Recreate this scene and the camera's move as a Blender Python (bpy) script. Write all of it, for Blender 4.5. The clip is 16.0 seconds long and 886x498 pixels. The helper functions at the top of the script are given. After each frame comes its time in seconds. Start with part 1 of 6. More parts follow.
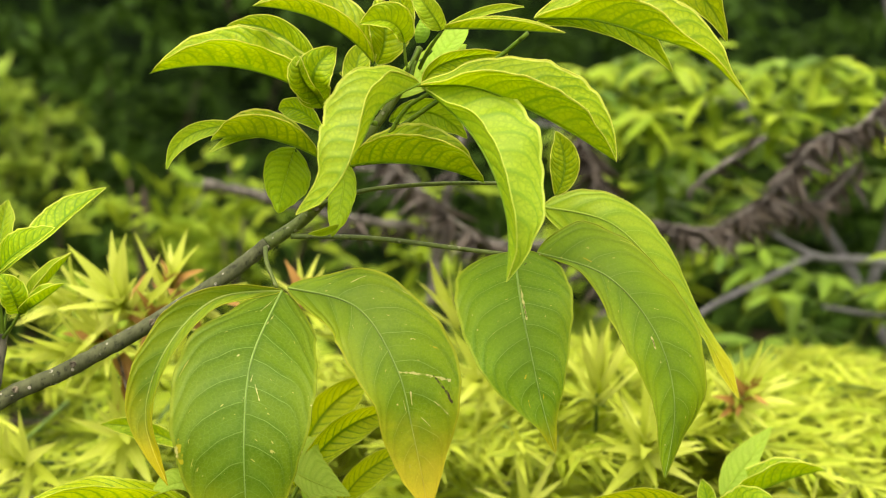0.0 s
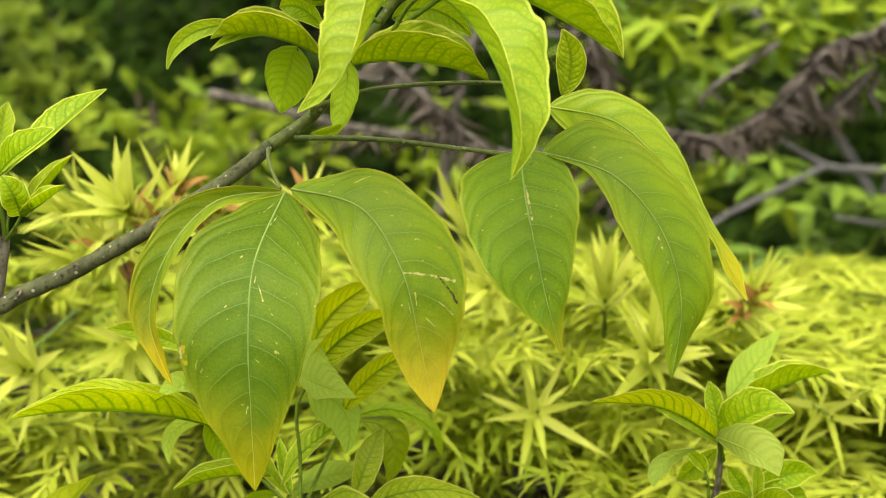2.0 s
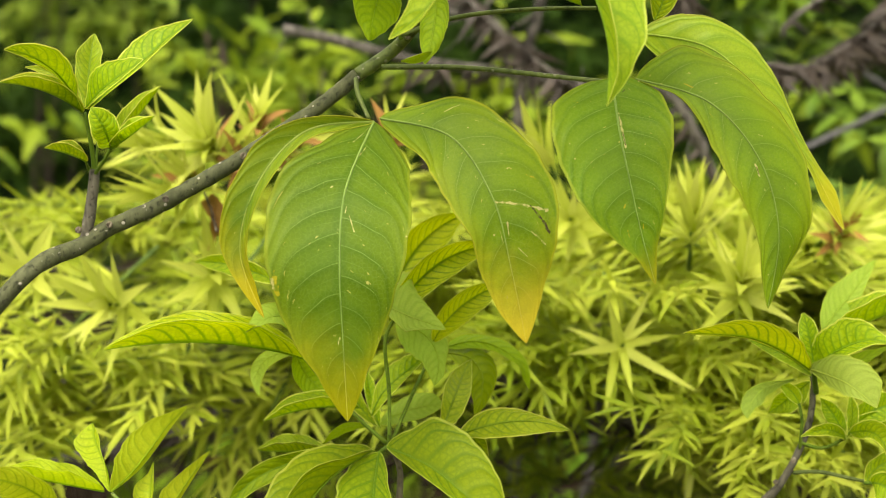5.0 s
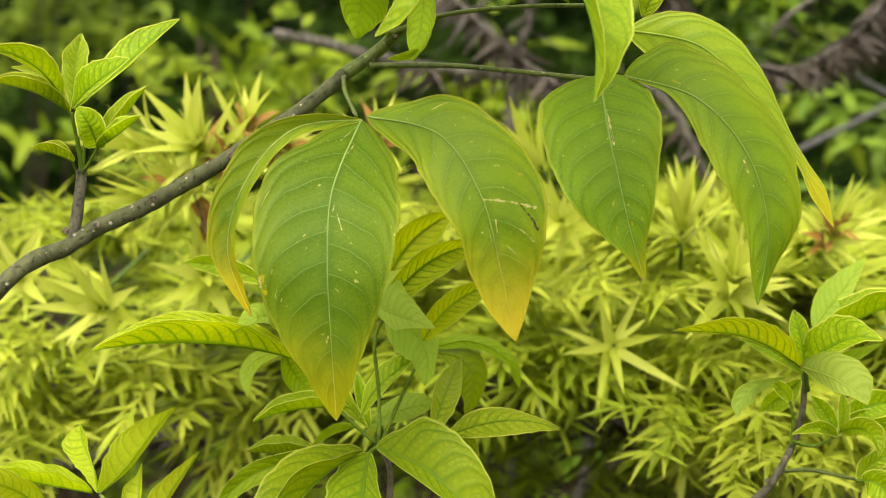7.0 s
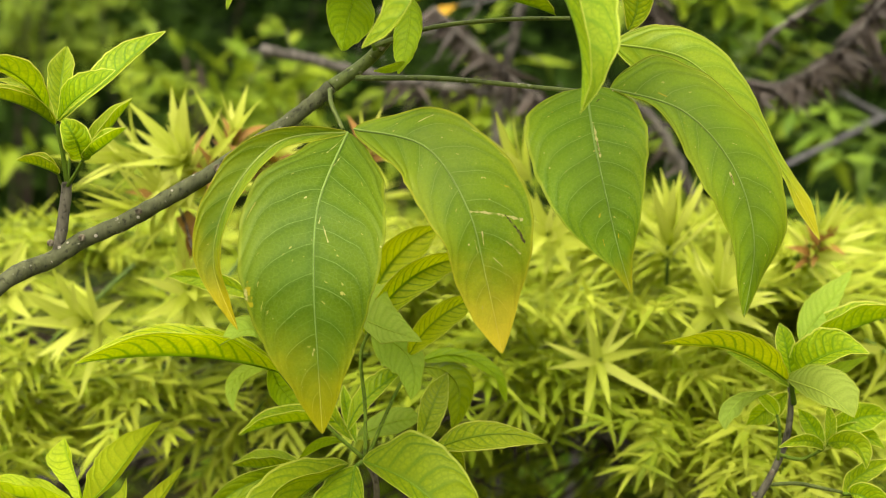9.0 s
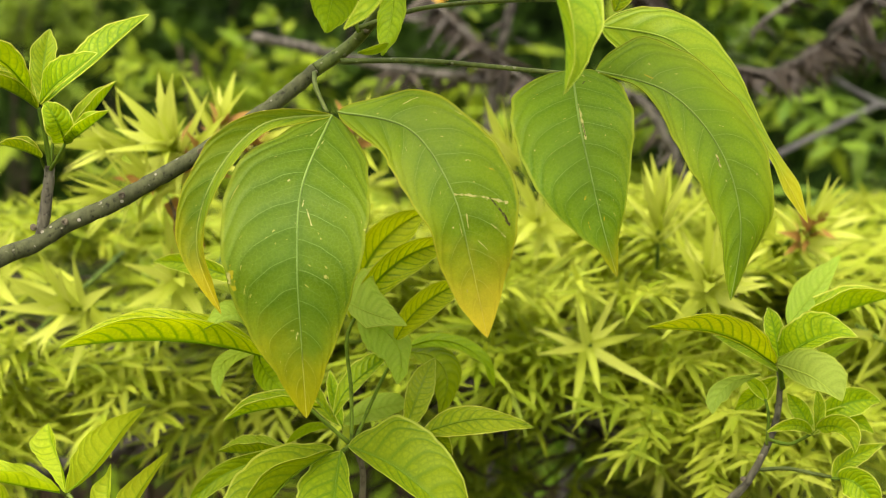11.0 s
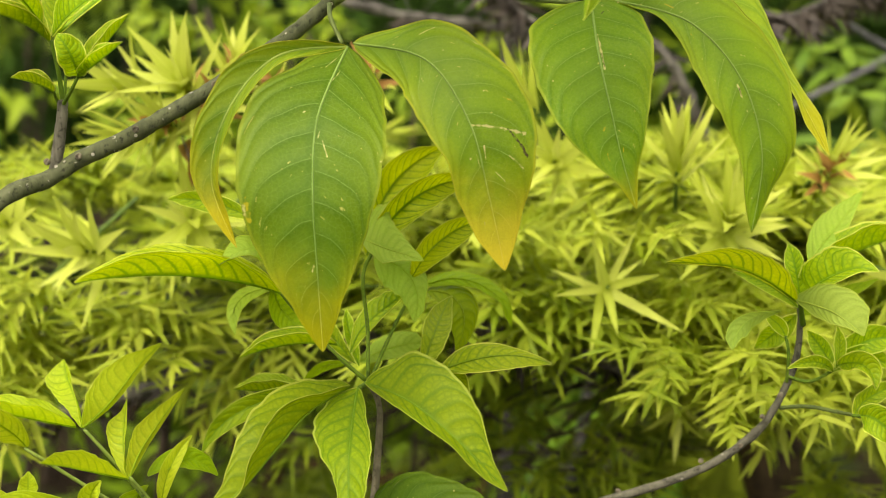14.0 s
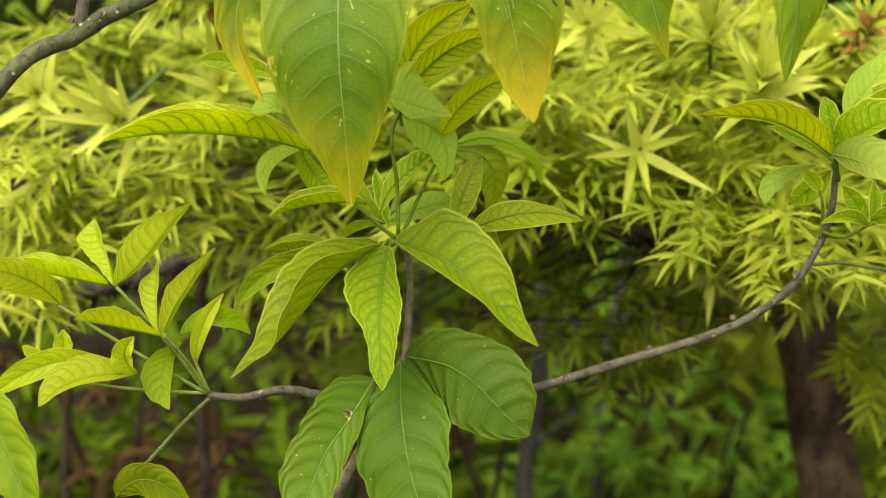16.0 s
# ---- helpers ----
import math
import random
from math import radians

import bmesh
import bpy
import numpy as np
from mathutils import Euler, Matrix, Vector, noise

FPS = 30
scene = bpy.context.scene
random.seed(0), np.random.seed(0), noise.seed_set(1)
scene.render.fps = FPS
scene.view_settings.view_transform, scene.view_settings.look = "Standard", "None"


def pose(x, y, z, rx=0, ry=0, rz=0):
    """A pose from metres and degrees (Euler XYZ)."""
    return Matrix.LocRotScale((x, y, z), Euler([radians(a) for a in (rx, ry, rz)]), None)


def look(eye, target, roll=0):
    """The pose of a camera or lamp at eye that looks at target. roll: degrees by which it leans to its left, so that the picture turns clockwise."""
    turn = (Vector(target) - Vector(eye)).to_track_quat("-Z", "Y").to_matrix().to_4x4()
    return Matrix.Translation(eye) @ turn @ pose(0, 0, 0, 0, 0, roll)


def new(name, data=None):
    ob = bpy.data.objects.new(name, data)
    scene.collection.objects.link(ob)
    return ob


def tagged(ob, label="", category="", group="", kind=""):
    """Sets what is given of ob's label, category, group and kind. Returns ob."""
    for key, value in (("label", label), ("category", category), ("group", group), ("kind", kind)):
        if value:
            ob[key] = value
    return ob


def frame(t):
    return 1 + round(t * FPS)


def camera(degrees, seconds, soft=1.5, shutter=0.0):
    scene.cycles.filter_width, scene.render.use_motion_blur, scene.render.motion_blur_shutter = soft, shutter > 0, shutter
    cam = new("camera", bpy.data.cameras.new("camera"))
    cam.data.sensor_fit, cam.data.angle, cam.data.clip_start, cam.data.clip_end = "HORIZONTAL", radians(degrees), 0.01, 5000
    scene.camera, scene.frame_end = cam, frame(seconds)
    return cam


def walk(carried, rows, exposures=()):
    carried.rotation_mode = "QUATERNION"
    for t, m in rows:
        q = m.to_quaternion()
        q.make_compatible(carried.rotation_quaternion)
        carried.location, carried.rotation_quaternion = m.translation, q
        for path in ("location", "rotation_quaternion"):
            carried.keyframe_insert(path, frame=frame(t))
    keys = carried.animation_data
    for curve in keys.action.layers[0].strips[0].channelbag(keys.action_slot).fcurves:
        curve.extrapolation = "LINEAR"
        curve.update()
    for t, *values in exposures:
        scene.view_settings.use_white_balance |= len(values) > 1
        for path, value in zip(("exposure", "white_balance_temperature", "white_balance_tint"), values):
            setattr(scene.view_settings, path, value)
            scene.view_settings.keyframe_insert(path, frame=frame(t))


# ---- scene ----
cam = camera(36.0, 16.0, soft=1.0)
PATH = [
    (0, (0.0000, 0.0000, 1.4500), (0.0000, 0.9976, 1.3802), 0.00),
    (0.5, (0.0031, 0.0021, 1.4473), (0.0004, 0.9985, 1.3629), -0.17),
    (1, (0.0012, 0.0021, 1.4440), (-0.0056, 0.9972, 1.3462), -0.04),
    (1.5, (0.0017, 0.0052, 1.4390), (-0.0068, 0.9987, 1.3261), -0.08),
    (2, (0.0057, 0.0079, 1.4363), (-0.0044, 0.9997, 1.3086), -0.29),
    (2.5, (0.0003, 0.0081, 1.4365), (-0.0128, 0.9977, 1.2934), -0.40),
    (3, (-0.0061, 0.0105, 1.4297), (-0.0243, 0.9987, 1.2776), -0.60),
    (3.5, (-0.0195, 0.0104, 1.4307), (-0.0657, 0.9956, 1.2657), -0.74),
    (3.7, (-0.0191, 0.0111, 1.4340), (-0.0699, 0.9953, 1.2640), -0.86),
    (6, (-0.0093, 0.0194, 1.4231), (-0.0644, 1.0035, 1.2541), -1.01),
    (6.5, (-0.0074, 0.0202, 1.4234), (-0.0604, 1.0045, 1.2552), -1.19),
    (7, (-0.0097, 0.0186, 1.4205), (-0.0611, 1.0038, 1.2572), -1.25),
    (7.5, (-0.0106, 0.0153, 1.4217), (-0.0591, 1.0015, 1.2630), -1.16),
    (8, (-0.0117, 0.0164, 1.4181), (-0.0570, 1.0037, 1.2656), -1.34),
    (8.5, (-0.0102, 0.0158, 1.4194), (-0.0542, 1.0033, 1.2681), -1.28),
    (9, (-0.0099, 0.0192, 1.4157), (-0.0511, 1.0072, 1.2665), -1.17),
    (11.3, (0.0041, 0.0261, 1.4089), (-0.0383, 1.0131, 1.2539), -1.34),
    (11.5, (0.0063, 0.0285, 1.4089), (-0.0378, 1.0154, 1.2538), -1.63),
    (12, (0.0035, 0.0281, 1.4064), (-0.0412, 1.0147, 1.2495), -1.57),
    (12.5, (0.0036, 0.0298, 1.4035), (-0.0421, 1.0159, 1.2435), -1.50),
    (13, (0.0019, 0.0316, 1.4011), (-0.0429, 1.0167, 1.2354), -1.53),
    (13.5, (-0.0026, 0.0306, 1.3981), (-0.0486, 1.0148, 1.2272), -1.45),
    (14, (-0.0031, 0.0293, 1.3876), (-0.0554, 1.0117, 1.2085), -1.50),
    (14.5, (-0.0043, 0.0289, 1.3780), (-0.0627, 1.0099, 1.1927), -1.64),
    (15, (-0.0017, 0.0265, 1.3721), (-0.0700, 1.0031, 1.1681), -2.08),
    (15.5, (-0.0015, 0.0287, 1.3697), (-0.0747, 1.0007, 1.1465), -2.29),
    (16, (0.0015, 0.0300, 1.3636), (-0.0798, 0.9934, 1.1083), -2.43),
]
walk(cam, [(t, look(eye, target, roll)) for t, eye, target, roll in PATH], [(0.0, 1.50, 7750, 10), (5.0, 1.41, 7750, 10), (11.0, 1.39, 7750, 10), (16.0, 1.38, 7750, 10)])
# a wide-open lens, focused on the nearest leaves
cam.data.dof.use_dof = True
cam.data.dof.focus_distance = 0.875
cam.data.dof.aperture_fstop = 5.8

# ---- light: a bright overcast sky ----
world = bpy.data.worlds.new("sky")
scene.world = world
world.use_nodes = True
wn = world.node_tree.nodes
sky = wn.new("ShaderNodeTexSky")
sky.sky_type = "NISHITA"
sky.sun_disc = False
sky.sun_elevation = radians(62)
sky.sun_rotation = radians(200)
sky.air_density, sky.dust_density, sky.ozone_density = 1.0, 3.0, 1.0
soften = wn.new("ShaderNodeHueSaturation")
soften.inputs["Saturation"].default_value = 0.15
world.node_tree.links.new(sky.outputs[0], soften.inputs["Color"])
world.node_tree.links.new(soften.outputs[0], wn["Background"].inputs["Color"])
wn["Background"].inputs["Strength"].default_value = 0.165
lamp = bpy.data.lights.new("sun", "SUN")
lamp.energy, lamp.angle, lamp.color = 0.82, radians(40), (1.0, 0.97, 0.9)
sun = new("sun", lamp)
sun.matrix_world = look((-1.2, -1.6, 4.5), (0, 0.4, 0))


# ---- materials ----
class Graph:
    """A node material with short calls for its nodes."""

    def __init__(self, name):
        self.material = bpy.data.materials.new(name)
        self.material.use_nodes = True
        self.tree = self.material.node_tree
        self.tree.nodes.clear()

    def add(self, kind, **settings):
        node = self.tree.nodes.new("ShaderNode" + kind)
        for key, value in settings.items():
            setattr(node, key, value)
        return node

    def put(self, socket, value):
        if isinstance(value, bpy.types.NodeSocket):
            self.tree.links.new(value, socket)
        elif isinstance(value, tuple) and len(value) == 3 and socket.type == "RGBA":
            socket.default_value = (*value, 1)
        else:
            socket.default_value = value

    def math(self, operation, a, b=0.0, c=0.0, clamp=False):
        node = self.add("Math", operation=operation, use_clamp=clamp)
        for socket, value in zip(node.inputs, (a, b, c)):
            self.put(socket, value)
        return node.outputs[0]

    def ramp(self, value, low, high, to_low=0.0, to_high=1.0):
        node = self.add("MapRange", interpolation_type="SMOOTHSTEP")
        for socket, v in zip(node.inputs, (value, low, high, to_low, to_high)):
            self.put(socket, v)
        return node.outputs[0]

    def mix(self, factor, a, b, blend="MIX"):
        node = self.add("MixRGB", blend_type=blend)
        for socket, v in zip(node.inputs, (factor, a, b)):
            self.put(socket, v)
        return node.outputs[0]

    def noise(self, vector, scale, detail=3.0, rough=0.55):
        node = self.add("TexNoise")
        if vector is not None:
            self.put(node.inputs["Vector"], vector)
        self.put(node.inputs["Scale"], scale)
        self.put(node.inputs["Detail"], detail)
        self.put(node.inputs["Roughness"], rough)
        return node.outputs[0]

    def voronoi(self, vector, scale, feature="F1"):
        node = self.add("TexVoronoi", feature=feature)
        if vector is not None:
            self.put(node.inputs["Vector"], vector)
        self.put(node.inputs["Scale"], scale)
        return node.outputs["Distance"]

    def bump(self, height, strength, distance):
        node = self.add("Bump")
        self.put(node.inputs["Strength"], strength)
        self.put(node.inputs["Distance"], distance)
        self.put(node.inputs["Height"], height)
        return node.outputs[0]

    def surface(self, color, rough, normal=None, metal=0.0, spec=0.5):
        node = self.add("BsdfPrincipled")
        self.put(node.inputs["Base Color"], color)
        self.put(node.inputs["Roughness"], rough)
        self.put(node.inputs["Metallic"], metal)
        self.put(node.inputs["Specular IOR Level"], spec)
        if normal is not None:
            self.put(node.inputs["Normal"], normal)
        return node.outputs[0]

    def stroke(self, u, v, a, b, size, ragged):
        """1 within size of the line from a to b (size in lengths of the blade), 0 away from it."""
        ax, ay, dx, dy = a[0] * 0.42, a[1], (b[0] - a[0]) * 0.42, b[1] - a[1]
        px = self.math("SUBTRACT", self.math("MULTIPLY", u, 0.42), ax)
        py = self.math("SUBTRACT", v, ay)
        along = self.math("DIVIDE", self.math("ADD", self.math("MULTIPLY", px, dx), self.math("MULTIPLY", py, dy)), dx * dx + dy * dy, clamp=True)
        qx = self.math("SUBTRACT", px, self.math("MULTIPLY", along, dx))
        qy = self.math("SUBTRACT", py, self.math("MULTIPLY", along, dy))
        away = self.math("SQRT", self.math("ADD", self.math("MULTIPLY", qx, qx), self.math("MULTIPLY", qy, qy)))
        away = self.math("MULTIPLY_ADD", self.math("SUBTRACT", ragged, 0.5), size * 4.0, away)
        return self.ramp(away, size * 0.5, size, 1.0, 0.0)

    def close(self, shader):
        self.tree.links.new(shader, self.add("OutputMaterial").inputs[0])
        return self.material

    def leafy(self, color, glow, amount, rough, normal, spec=0.28):
        """Light from above through the blade as well as off it."""
        thin = self.add("BsdfTranslucent")
        self.put(thin.inputs["Color"], glow)
        if normal is not None:
            self.put(thin.inputs["Normal"], normal)
        both = self.add("MixShader")
        self.put(both.inputs[0], amount)
        self.tree.links.new(self.surface(color, rough, normal, spec=spec), both.inputs[1])
        self.tree.links.new(thin.outputs[0], both.inputs[2])
        return self.close(both.outputs[0])


def leaf_material(name, green, between, vein, rim, tip=None, tip_from=0.7, veins=9, scars=0.0, marks=(), gloss=0.42, thin=0.35, fine=0.5, quilt=0.26, edge_light=0.55, sheen=0.28, field_to=0.30, ageing=0.6):
    """A net-veined blade. green: along the veins; between: in the fields between them; u runs across the blade, v from base to tip."""
    g = Graph(name)
    uv = g.add("UVMap").outputs[0]
    split = g.add("SeparateXYZ")
    g.put(split.inputs[0], uv)
    u, v = split.outputs[0], split.outputs[1]
    place = g.add("TexCoord").outputs["Object"]
    chance = g.add("ObjectInfo").outputs["Random"]
    wob = g.math("MULTIPLY", g.math("SUBTRACT", g.noise(place, 26.0, 2), 0.5), 0.045)
    across = g.math("SUBTRACT", g.math("MULTIPLY", u, 2.0), 1.0)
    s = g.math("ABSOLUTE", across)
    right = g.math("GREATER_THAN", across, 0.0)
    # the side veins arch forward and join near the margin
    arch = g.math("MULTIPLY_ADD", g.math("POWER", s, 1.45), 0.13, g.math("MULTIPLY", g.math("POWER", g.ramp(s, 0.55, 1.05), 2.0), 0.11))
    phase = g.math("SUBTRACT", g.math("ADD", v, wob), arch)
    phase = g.math("ADD", g.math("MULTIPLY", phase, float(veins)), g.math("MULTIPLY", right, 0.42))
    off = g.math("PINGPONG", phase, 0.5)
    side = g.math("MULTIPLY", g.ramp(off, 0.004, 0.019, 1.0, 0.0), g.ramp(s, 0.45, 0.92, 1.0, 0.1))
    weak = g.math("MULTIPLY", g.ramp(g.math("PINGPONG", g.math("ADD", phase, 0.5), 0.5), 0.003, 0.016, 1.0, 0.0), g.ramp(s, 0.15, 0.65, 0.45, 0.0))
    side = g.math("MAXIMUM", side, weak)
    rib = g.ramp(s, g.math("MULTIPLY_ADD", v, -0.007, 0.010), g.math("MULTIPLY_ADD", v, -0.016, 0.025), 1.0, 0.0)
    net = g.ramp(g.voronoi(place, 330.0, "DISTANCE_TO_EDGE"), 0.0, 0.10, 1.0, 0.0)
    mottle = g.noise(place, 28.0, 4)
    speckle = g.noise(place, 420.0, 2)
    field = g.ramp(g.math("ADD", off, g.math("MULTIPLY", g.math("SUBTRACT", speckle, 0.5), 0.16)), 0.03, field_to)
    field = g.math("MULTIPLY", field, g.ramp(s, 0.04, 0.16))
    cells = g.ramp(g.math("ADD", g.voronoi(place, 230.0, "DISTANCE_TO_EDGE"), g.math("MULTIPLY", speckle, 0.12)), 0.04, 0.36)
    field = g.math("MULTIPLY", field, g.math("MULTIPLY_ADD", cells, 0.6 * fine, 1 - 0.6 * fine))
    color = g.mix(field, green, between)
    color = g.mix(g.math("MULTIPLY", net, 0.22 * fine), color, vein)
    color = g.mix(g.ramp(mottle, 0.35, 0.75, 0.0, 0.55), color, between)
    color = g.mix(g.math("MULTIPLY", g.math("MAXIMUM", g.math("MULTIPLY", side, 0.54), rib), 0.85), color, vein)
    if scars:
        color = g.mix(g.math("MULTIPLY", g.ramp(s, 0.2, 0.75, 1.0, 0.0), g.ramp(g.noise(place, 17.0, 2), 0.36, 0.62, 0.05, 0.42)), color, (0.078, 0.158, 0.014))
        # ageing blades yellow towards the margin
        color = g.mix(g.math("MULTIPLY", g.ramp(s, 0.4, 1.0), g.ramp(g.noise(place, 14.0, 2), 0.3, 0.68, 0.02, 0.7 * ageing)), color, (0.25, 0.31, 0.012))
    if tip:
        edge = g.math("ADD", v, g.math("MULTIPLY", g.math("SUBTRACT", g.noise(place, 30.0, 4), 0.5), 0.34))
        edge = g.math("ADD", edge, g.math("MULTIPLY", g.math("POWER", s, 3.0), 0.05))
        color = g.mix(g.ramp(edge, tip_from - 0.27, tip_from + 0.08, 0.0, 0.92), color, tip)
        color = g.mix(g.math("MULTIPLY", g.math("MAXIMUM", g.math("MULTIPLY", side, 0.5), rib), g.ramp(edge, tip_from - 0.2, tip_from, 0.0, 0.45)), color, (0.80, 0.74, 0.14))
        color = g.mix(g.ramp(edge, 1.0, 1.12, 0.0, 0.3), color, (0.55, 0.26, 0.012))
    color = g.mix(g.ramp(s, 0.94, 0.975, 0.0, edge_light), color, rim)
    if scars:
        spots = g.ramp(g.voronoi(place, 90.0), 0.025, 0.075, 1.0, 0.0)
        keep = g.ramp(g.noise(place, 31.0, 1), 0.50, 0.54)
        color = g.mix(g.math("MULTIPLY", g.math("MULTIPLY", spots, keep), scars), color, (0.55, 0.47, 0.20))
        grainy = g.add("CombineXYZ")
        g.put(grainy.inputs[0], g.math("MULTIPLY_ADD", across, 5.0, g.math("MULTIPLY", chance, 50.0)))
        g.put(grainy.inputs[1], g.math("MULTIPLY", phase, 3.5))
        cut = g.ramp(g.noise(grainy.outputs[0], 1.3, 3), 0.69, 0.72)
        color = g.mix(g.math("MULTIPLY", cut, scars * 0.8), color, (0.42, 0.40, 0.10))
    for u0, v0, u1, v1, size, ink in marks:
        # a healed scratch or a slit, from one point of the blade to another
        line = g.stroke(u, v, (u0, v0), (u1, v1), size * 0.62, g.noise(place, 330.0, 3))
        color = g.mix(g.math("MULTIPLY", line, g.ramp(g.noise(place, 210.0, 2), 0.36, 0.50, 0.15, 0.95)), color, ink)
    grain = g.math("MULTIPLY_ADD", g.noise(place, 850.0, 2), 0.75, 0.625)
    color = g.mix(0.4, color, g.mix(1.0, color, grain, "MULTIPLY"))
    tone = g.add("HueSaturation")
    g.put(tone.inputs["Hue"], g.math("MULTIPLY_ADD", chance, 0.016, 0.492))
    g.put(tone.inputs["Value"], g.math("MULTIPLY_ADD", chance, 0.22, 0.9))
    g.put(tone.inputs["Color"], color)
    color = tone.outputs[0]
    height = g.math("ADD", g.math("MULTIPLY", g.ramp(off, 0.0, 0.4), 0.9), g.math("MULTIPLY", speckle, 0.12))
    height = g.math("SUBTRACT", height, g.math("MULTIPLY", net, 0.06))
    normal = g.bump(height, quilt, 0.0018)
    glow = g.mix(0.55, color, g.mix(1.0, color, (1.25, 1.1, 0.35), "MULTIPLY"))
    return g.leafy(color, glow, thin, g.math("MULTIPLY_ADD", mottle, 0.2, gloss - 0.1), normal, sheen)


CREAM, GOLD, SCAB = (0.48, 0.45, 0.17), (0.38, 0.33, 0.02), (0.055, 0.04, 0.02)
LIME_RIM = (0.74, 0.78, 0.18)
PALE_VEIN = (0.30, 0.43, 0.11)
HOLED = leaf_material("leaf_pitted", (0.115, 0.226, 0.008), (0.168, 0.303, 0.010), PALE_VEIN, (0.36, 0.42, 0.04), veins=11, scars=1.0, marks=((0.585, 0.515, 0.60, 0.555, 0.007, CREAM), (0.588, 0.525, 0.597, 0.547, 0.004, SCAB), (0.60, 0.60, 0.605, 0.605, 0.004, CREAM), (0.42, 0.16, 0.43, 0.19, 0.004, GOLD), (0.70, 0.28, 0.71, 0.30, 0.004, GOLD), (0.33, 0.45, 0.36, 0.44, 0.003, CREAM)), edge_light=0.4, sheen=0.16)
SCARRED = leaf_material("leaf_scarred", (0.096, 0.198, 0.008), (0.140, 0.254, 0.010), PALE_VEIN, (0.42, 0.47, 0.05), tip=(0.50, 0.40, 0.014), tip_from=1.06, veins=10, scars=1.0, marks=((0.485, 0.20, 0.475, 0.26, 0.006, CREAM), (0.475, 0.26, 0.470, 0.375, 0.0075, CREAM), (0.474, 0.30, 0.470, 0.36, 0.004, SCAB), (0.36, 0.075, 0.40, 0.085, 0.007, SCAB), (0.33, 0.045, 0.37, 0.03, 0.004, CREAM), (0.80, 0.12, 0.84, 0.11, 0.005, GOLD), (0.60, 0.62, 0.62, 0.63, 0.005, GOLD), (0.42, 0.72, 0.44, 0.74, 0.006, GOLD), (0.70, 0.73, 0.73, 0.76, 0.005, GOLD)), edge_light=0.4, sheen=0.16, ageing=0.45)
YELLOWING = leaf_material("leaf_yellowing", (0.076, 0.146, 0.007), (0.112, 0.190, 0.009), PALE_VEIN, (0.45, 0.45, 0.04), tip=(0.345, 0.325, 0.010), tip_from=0.945, veins=11, scars=1.0, marks=((0.46, 0.10, 0.49, 0.14, 0.003, CREAM), (0.56, 0.02, 0.66, 0.10, 0.004, CREAM), (0.44, 0.36, 0.40, 0.41, 0.003, CREAM), (0.47, 0.33, 0.475, 0.35, 0.004, CREAM), (0.53, 0.735, 0.55, 0.75, 0.007, CREAM), (0.60, 0.27, 0.61, 0.275, 0.004, CREAM), (0.96, 0.53, 0.97, 0.59, 0.012, GOLD), (0.985, 0.55, 0.985, 0.57, 0.010, CREAM)), edge_light=0.2, sheen=0.16, ageing=0.4)
TORN = leaf_material("leaf_torn", (0.108, 0.208, 0.008), (0.158, 0.272, 0.010), PALE_VEIN, (0.45, 0.45, 0.04), tip=(0.74, 0.63, 0.055), tip_from=0.93, veins=10, scars=1.0, marks=((0.49, 0.530, 0.10, 0.600, 0.006, CREAM), (0.23, 0.575, 0.08, 0.660, 0.007, SCAB), (0.25, 0.645, 0.10, 0.70, 0.004, CREAM), (0.17, 0.50, 0.12, 0.52, 0.004, GOLD), (0.45, 0.60, 0.46, 0.64, 0.004, CREAM), (0.55, 0.62, 0.54, 0.67, 0.003, CREAM), (0.40, 0.68, 0.30, 0.72, 0.003, CREAM), (0.22, 0.22, 0.10, 0.25, 0.003, CREAM)), edge_light=0.4, sheen=0.16, ageing=0.7)
AGEING = leaf_material("leaf_ageing", (0.100, 0.180, 0.010), (0.170, 0.245, 0.011), (0.36, 0.44, 0.10), (0.5, 0.47, 0.04), tip=(0.48, 0.40, 0.014), tip_from=0.9, scars=1.0, ageing=0.7)
YOUNG = leaf_material("leaf_young", (0.165, 0.315, 0.010), (0.37, 0.50, 0.015), (0.19, 0.34, 0.018), LIME_RIM, veins=11, field_to=0.17, thin=0.52, quilt=0.34, fine=1.0, edge_light=0.8, sheen=0.22)
GROWN = leaf_material("leaf_grown", (0.110, 0.212, 0.007), (0.230, 0.332, 0.009), (0.15, 0.28, 0.016), (0.52, 0.60, 0.10), veins=11, field_to=0.2, thin=0.42, quilt=0.3, fine=0.9, edge_light=0.6, sheen=0.13)
CHLOROTIC = leaf_material("leaf_chlorotic", (0.21, 0.37, 0.012), (0.52, 0.62, 0.020), (0.18, 0.33, 0.014), LIME_RIM, veins=13, field_to=0.2, thin=0.56, quilt=0.2, edge_light=0.4, sheen=0.2)
FRESH = leaf_material("leaf_fresh", (0.205, 0.350, 0.018), (0.360, 0.480, 0.027), (0.22, 0.365, 0.03), (0.62, 0.69, 0.13), veins=11, field_to=0.17, thin=0.50, quilt=0.32, fine=1.0, edge_light=0.8, sheen=0.22)
# fresh leaf made lighter: the light on upturned leaves is in its colour
FRESH_LIT = leaf_material("leaf_fresh_lit", (0.33, 0.475, 0.018), (0.50, 0.61, 0.030), (0.27, 0.43, 0.02), (0.56, 0.66, 0.08), veins=10, field_to=0.17, thin=0.58, quilt=0.22, fine=0.6, edge_light=0.5, sheen=0.2)
PALE = leaf_material("leaf_pale_underside", (0.38, 0.60, 0.080), (0.45, 0.66, 0.100), (0.43, 0.61, 0.08), (0.52, 0.63, 0.09), veins=10, gloss=0.6, thin=0.60, sheen=0.15)
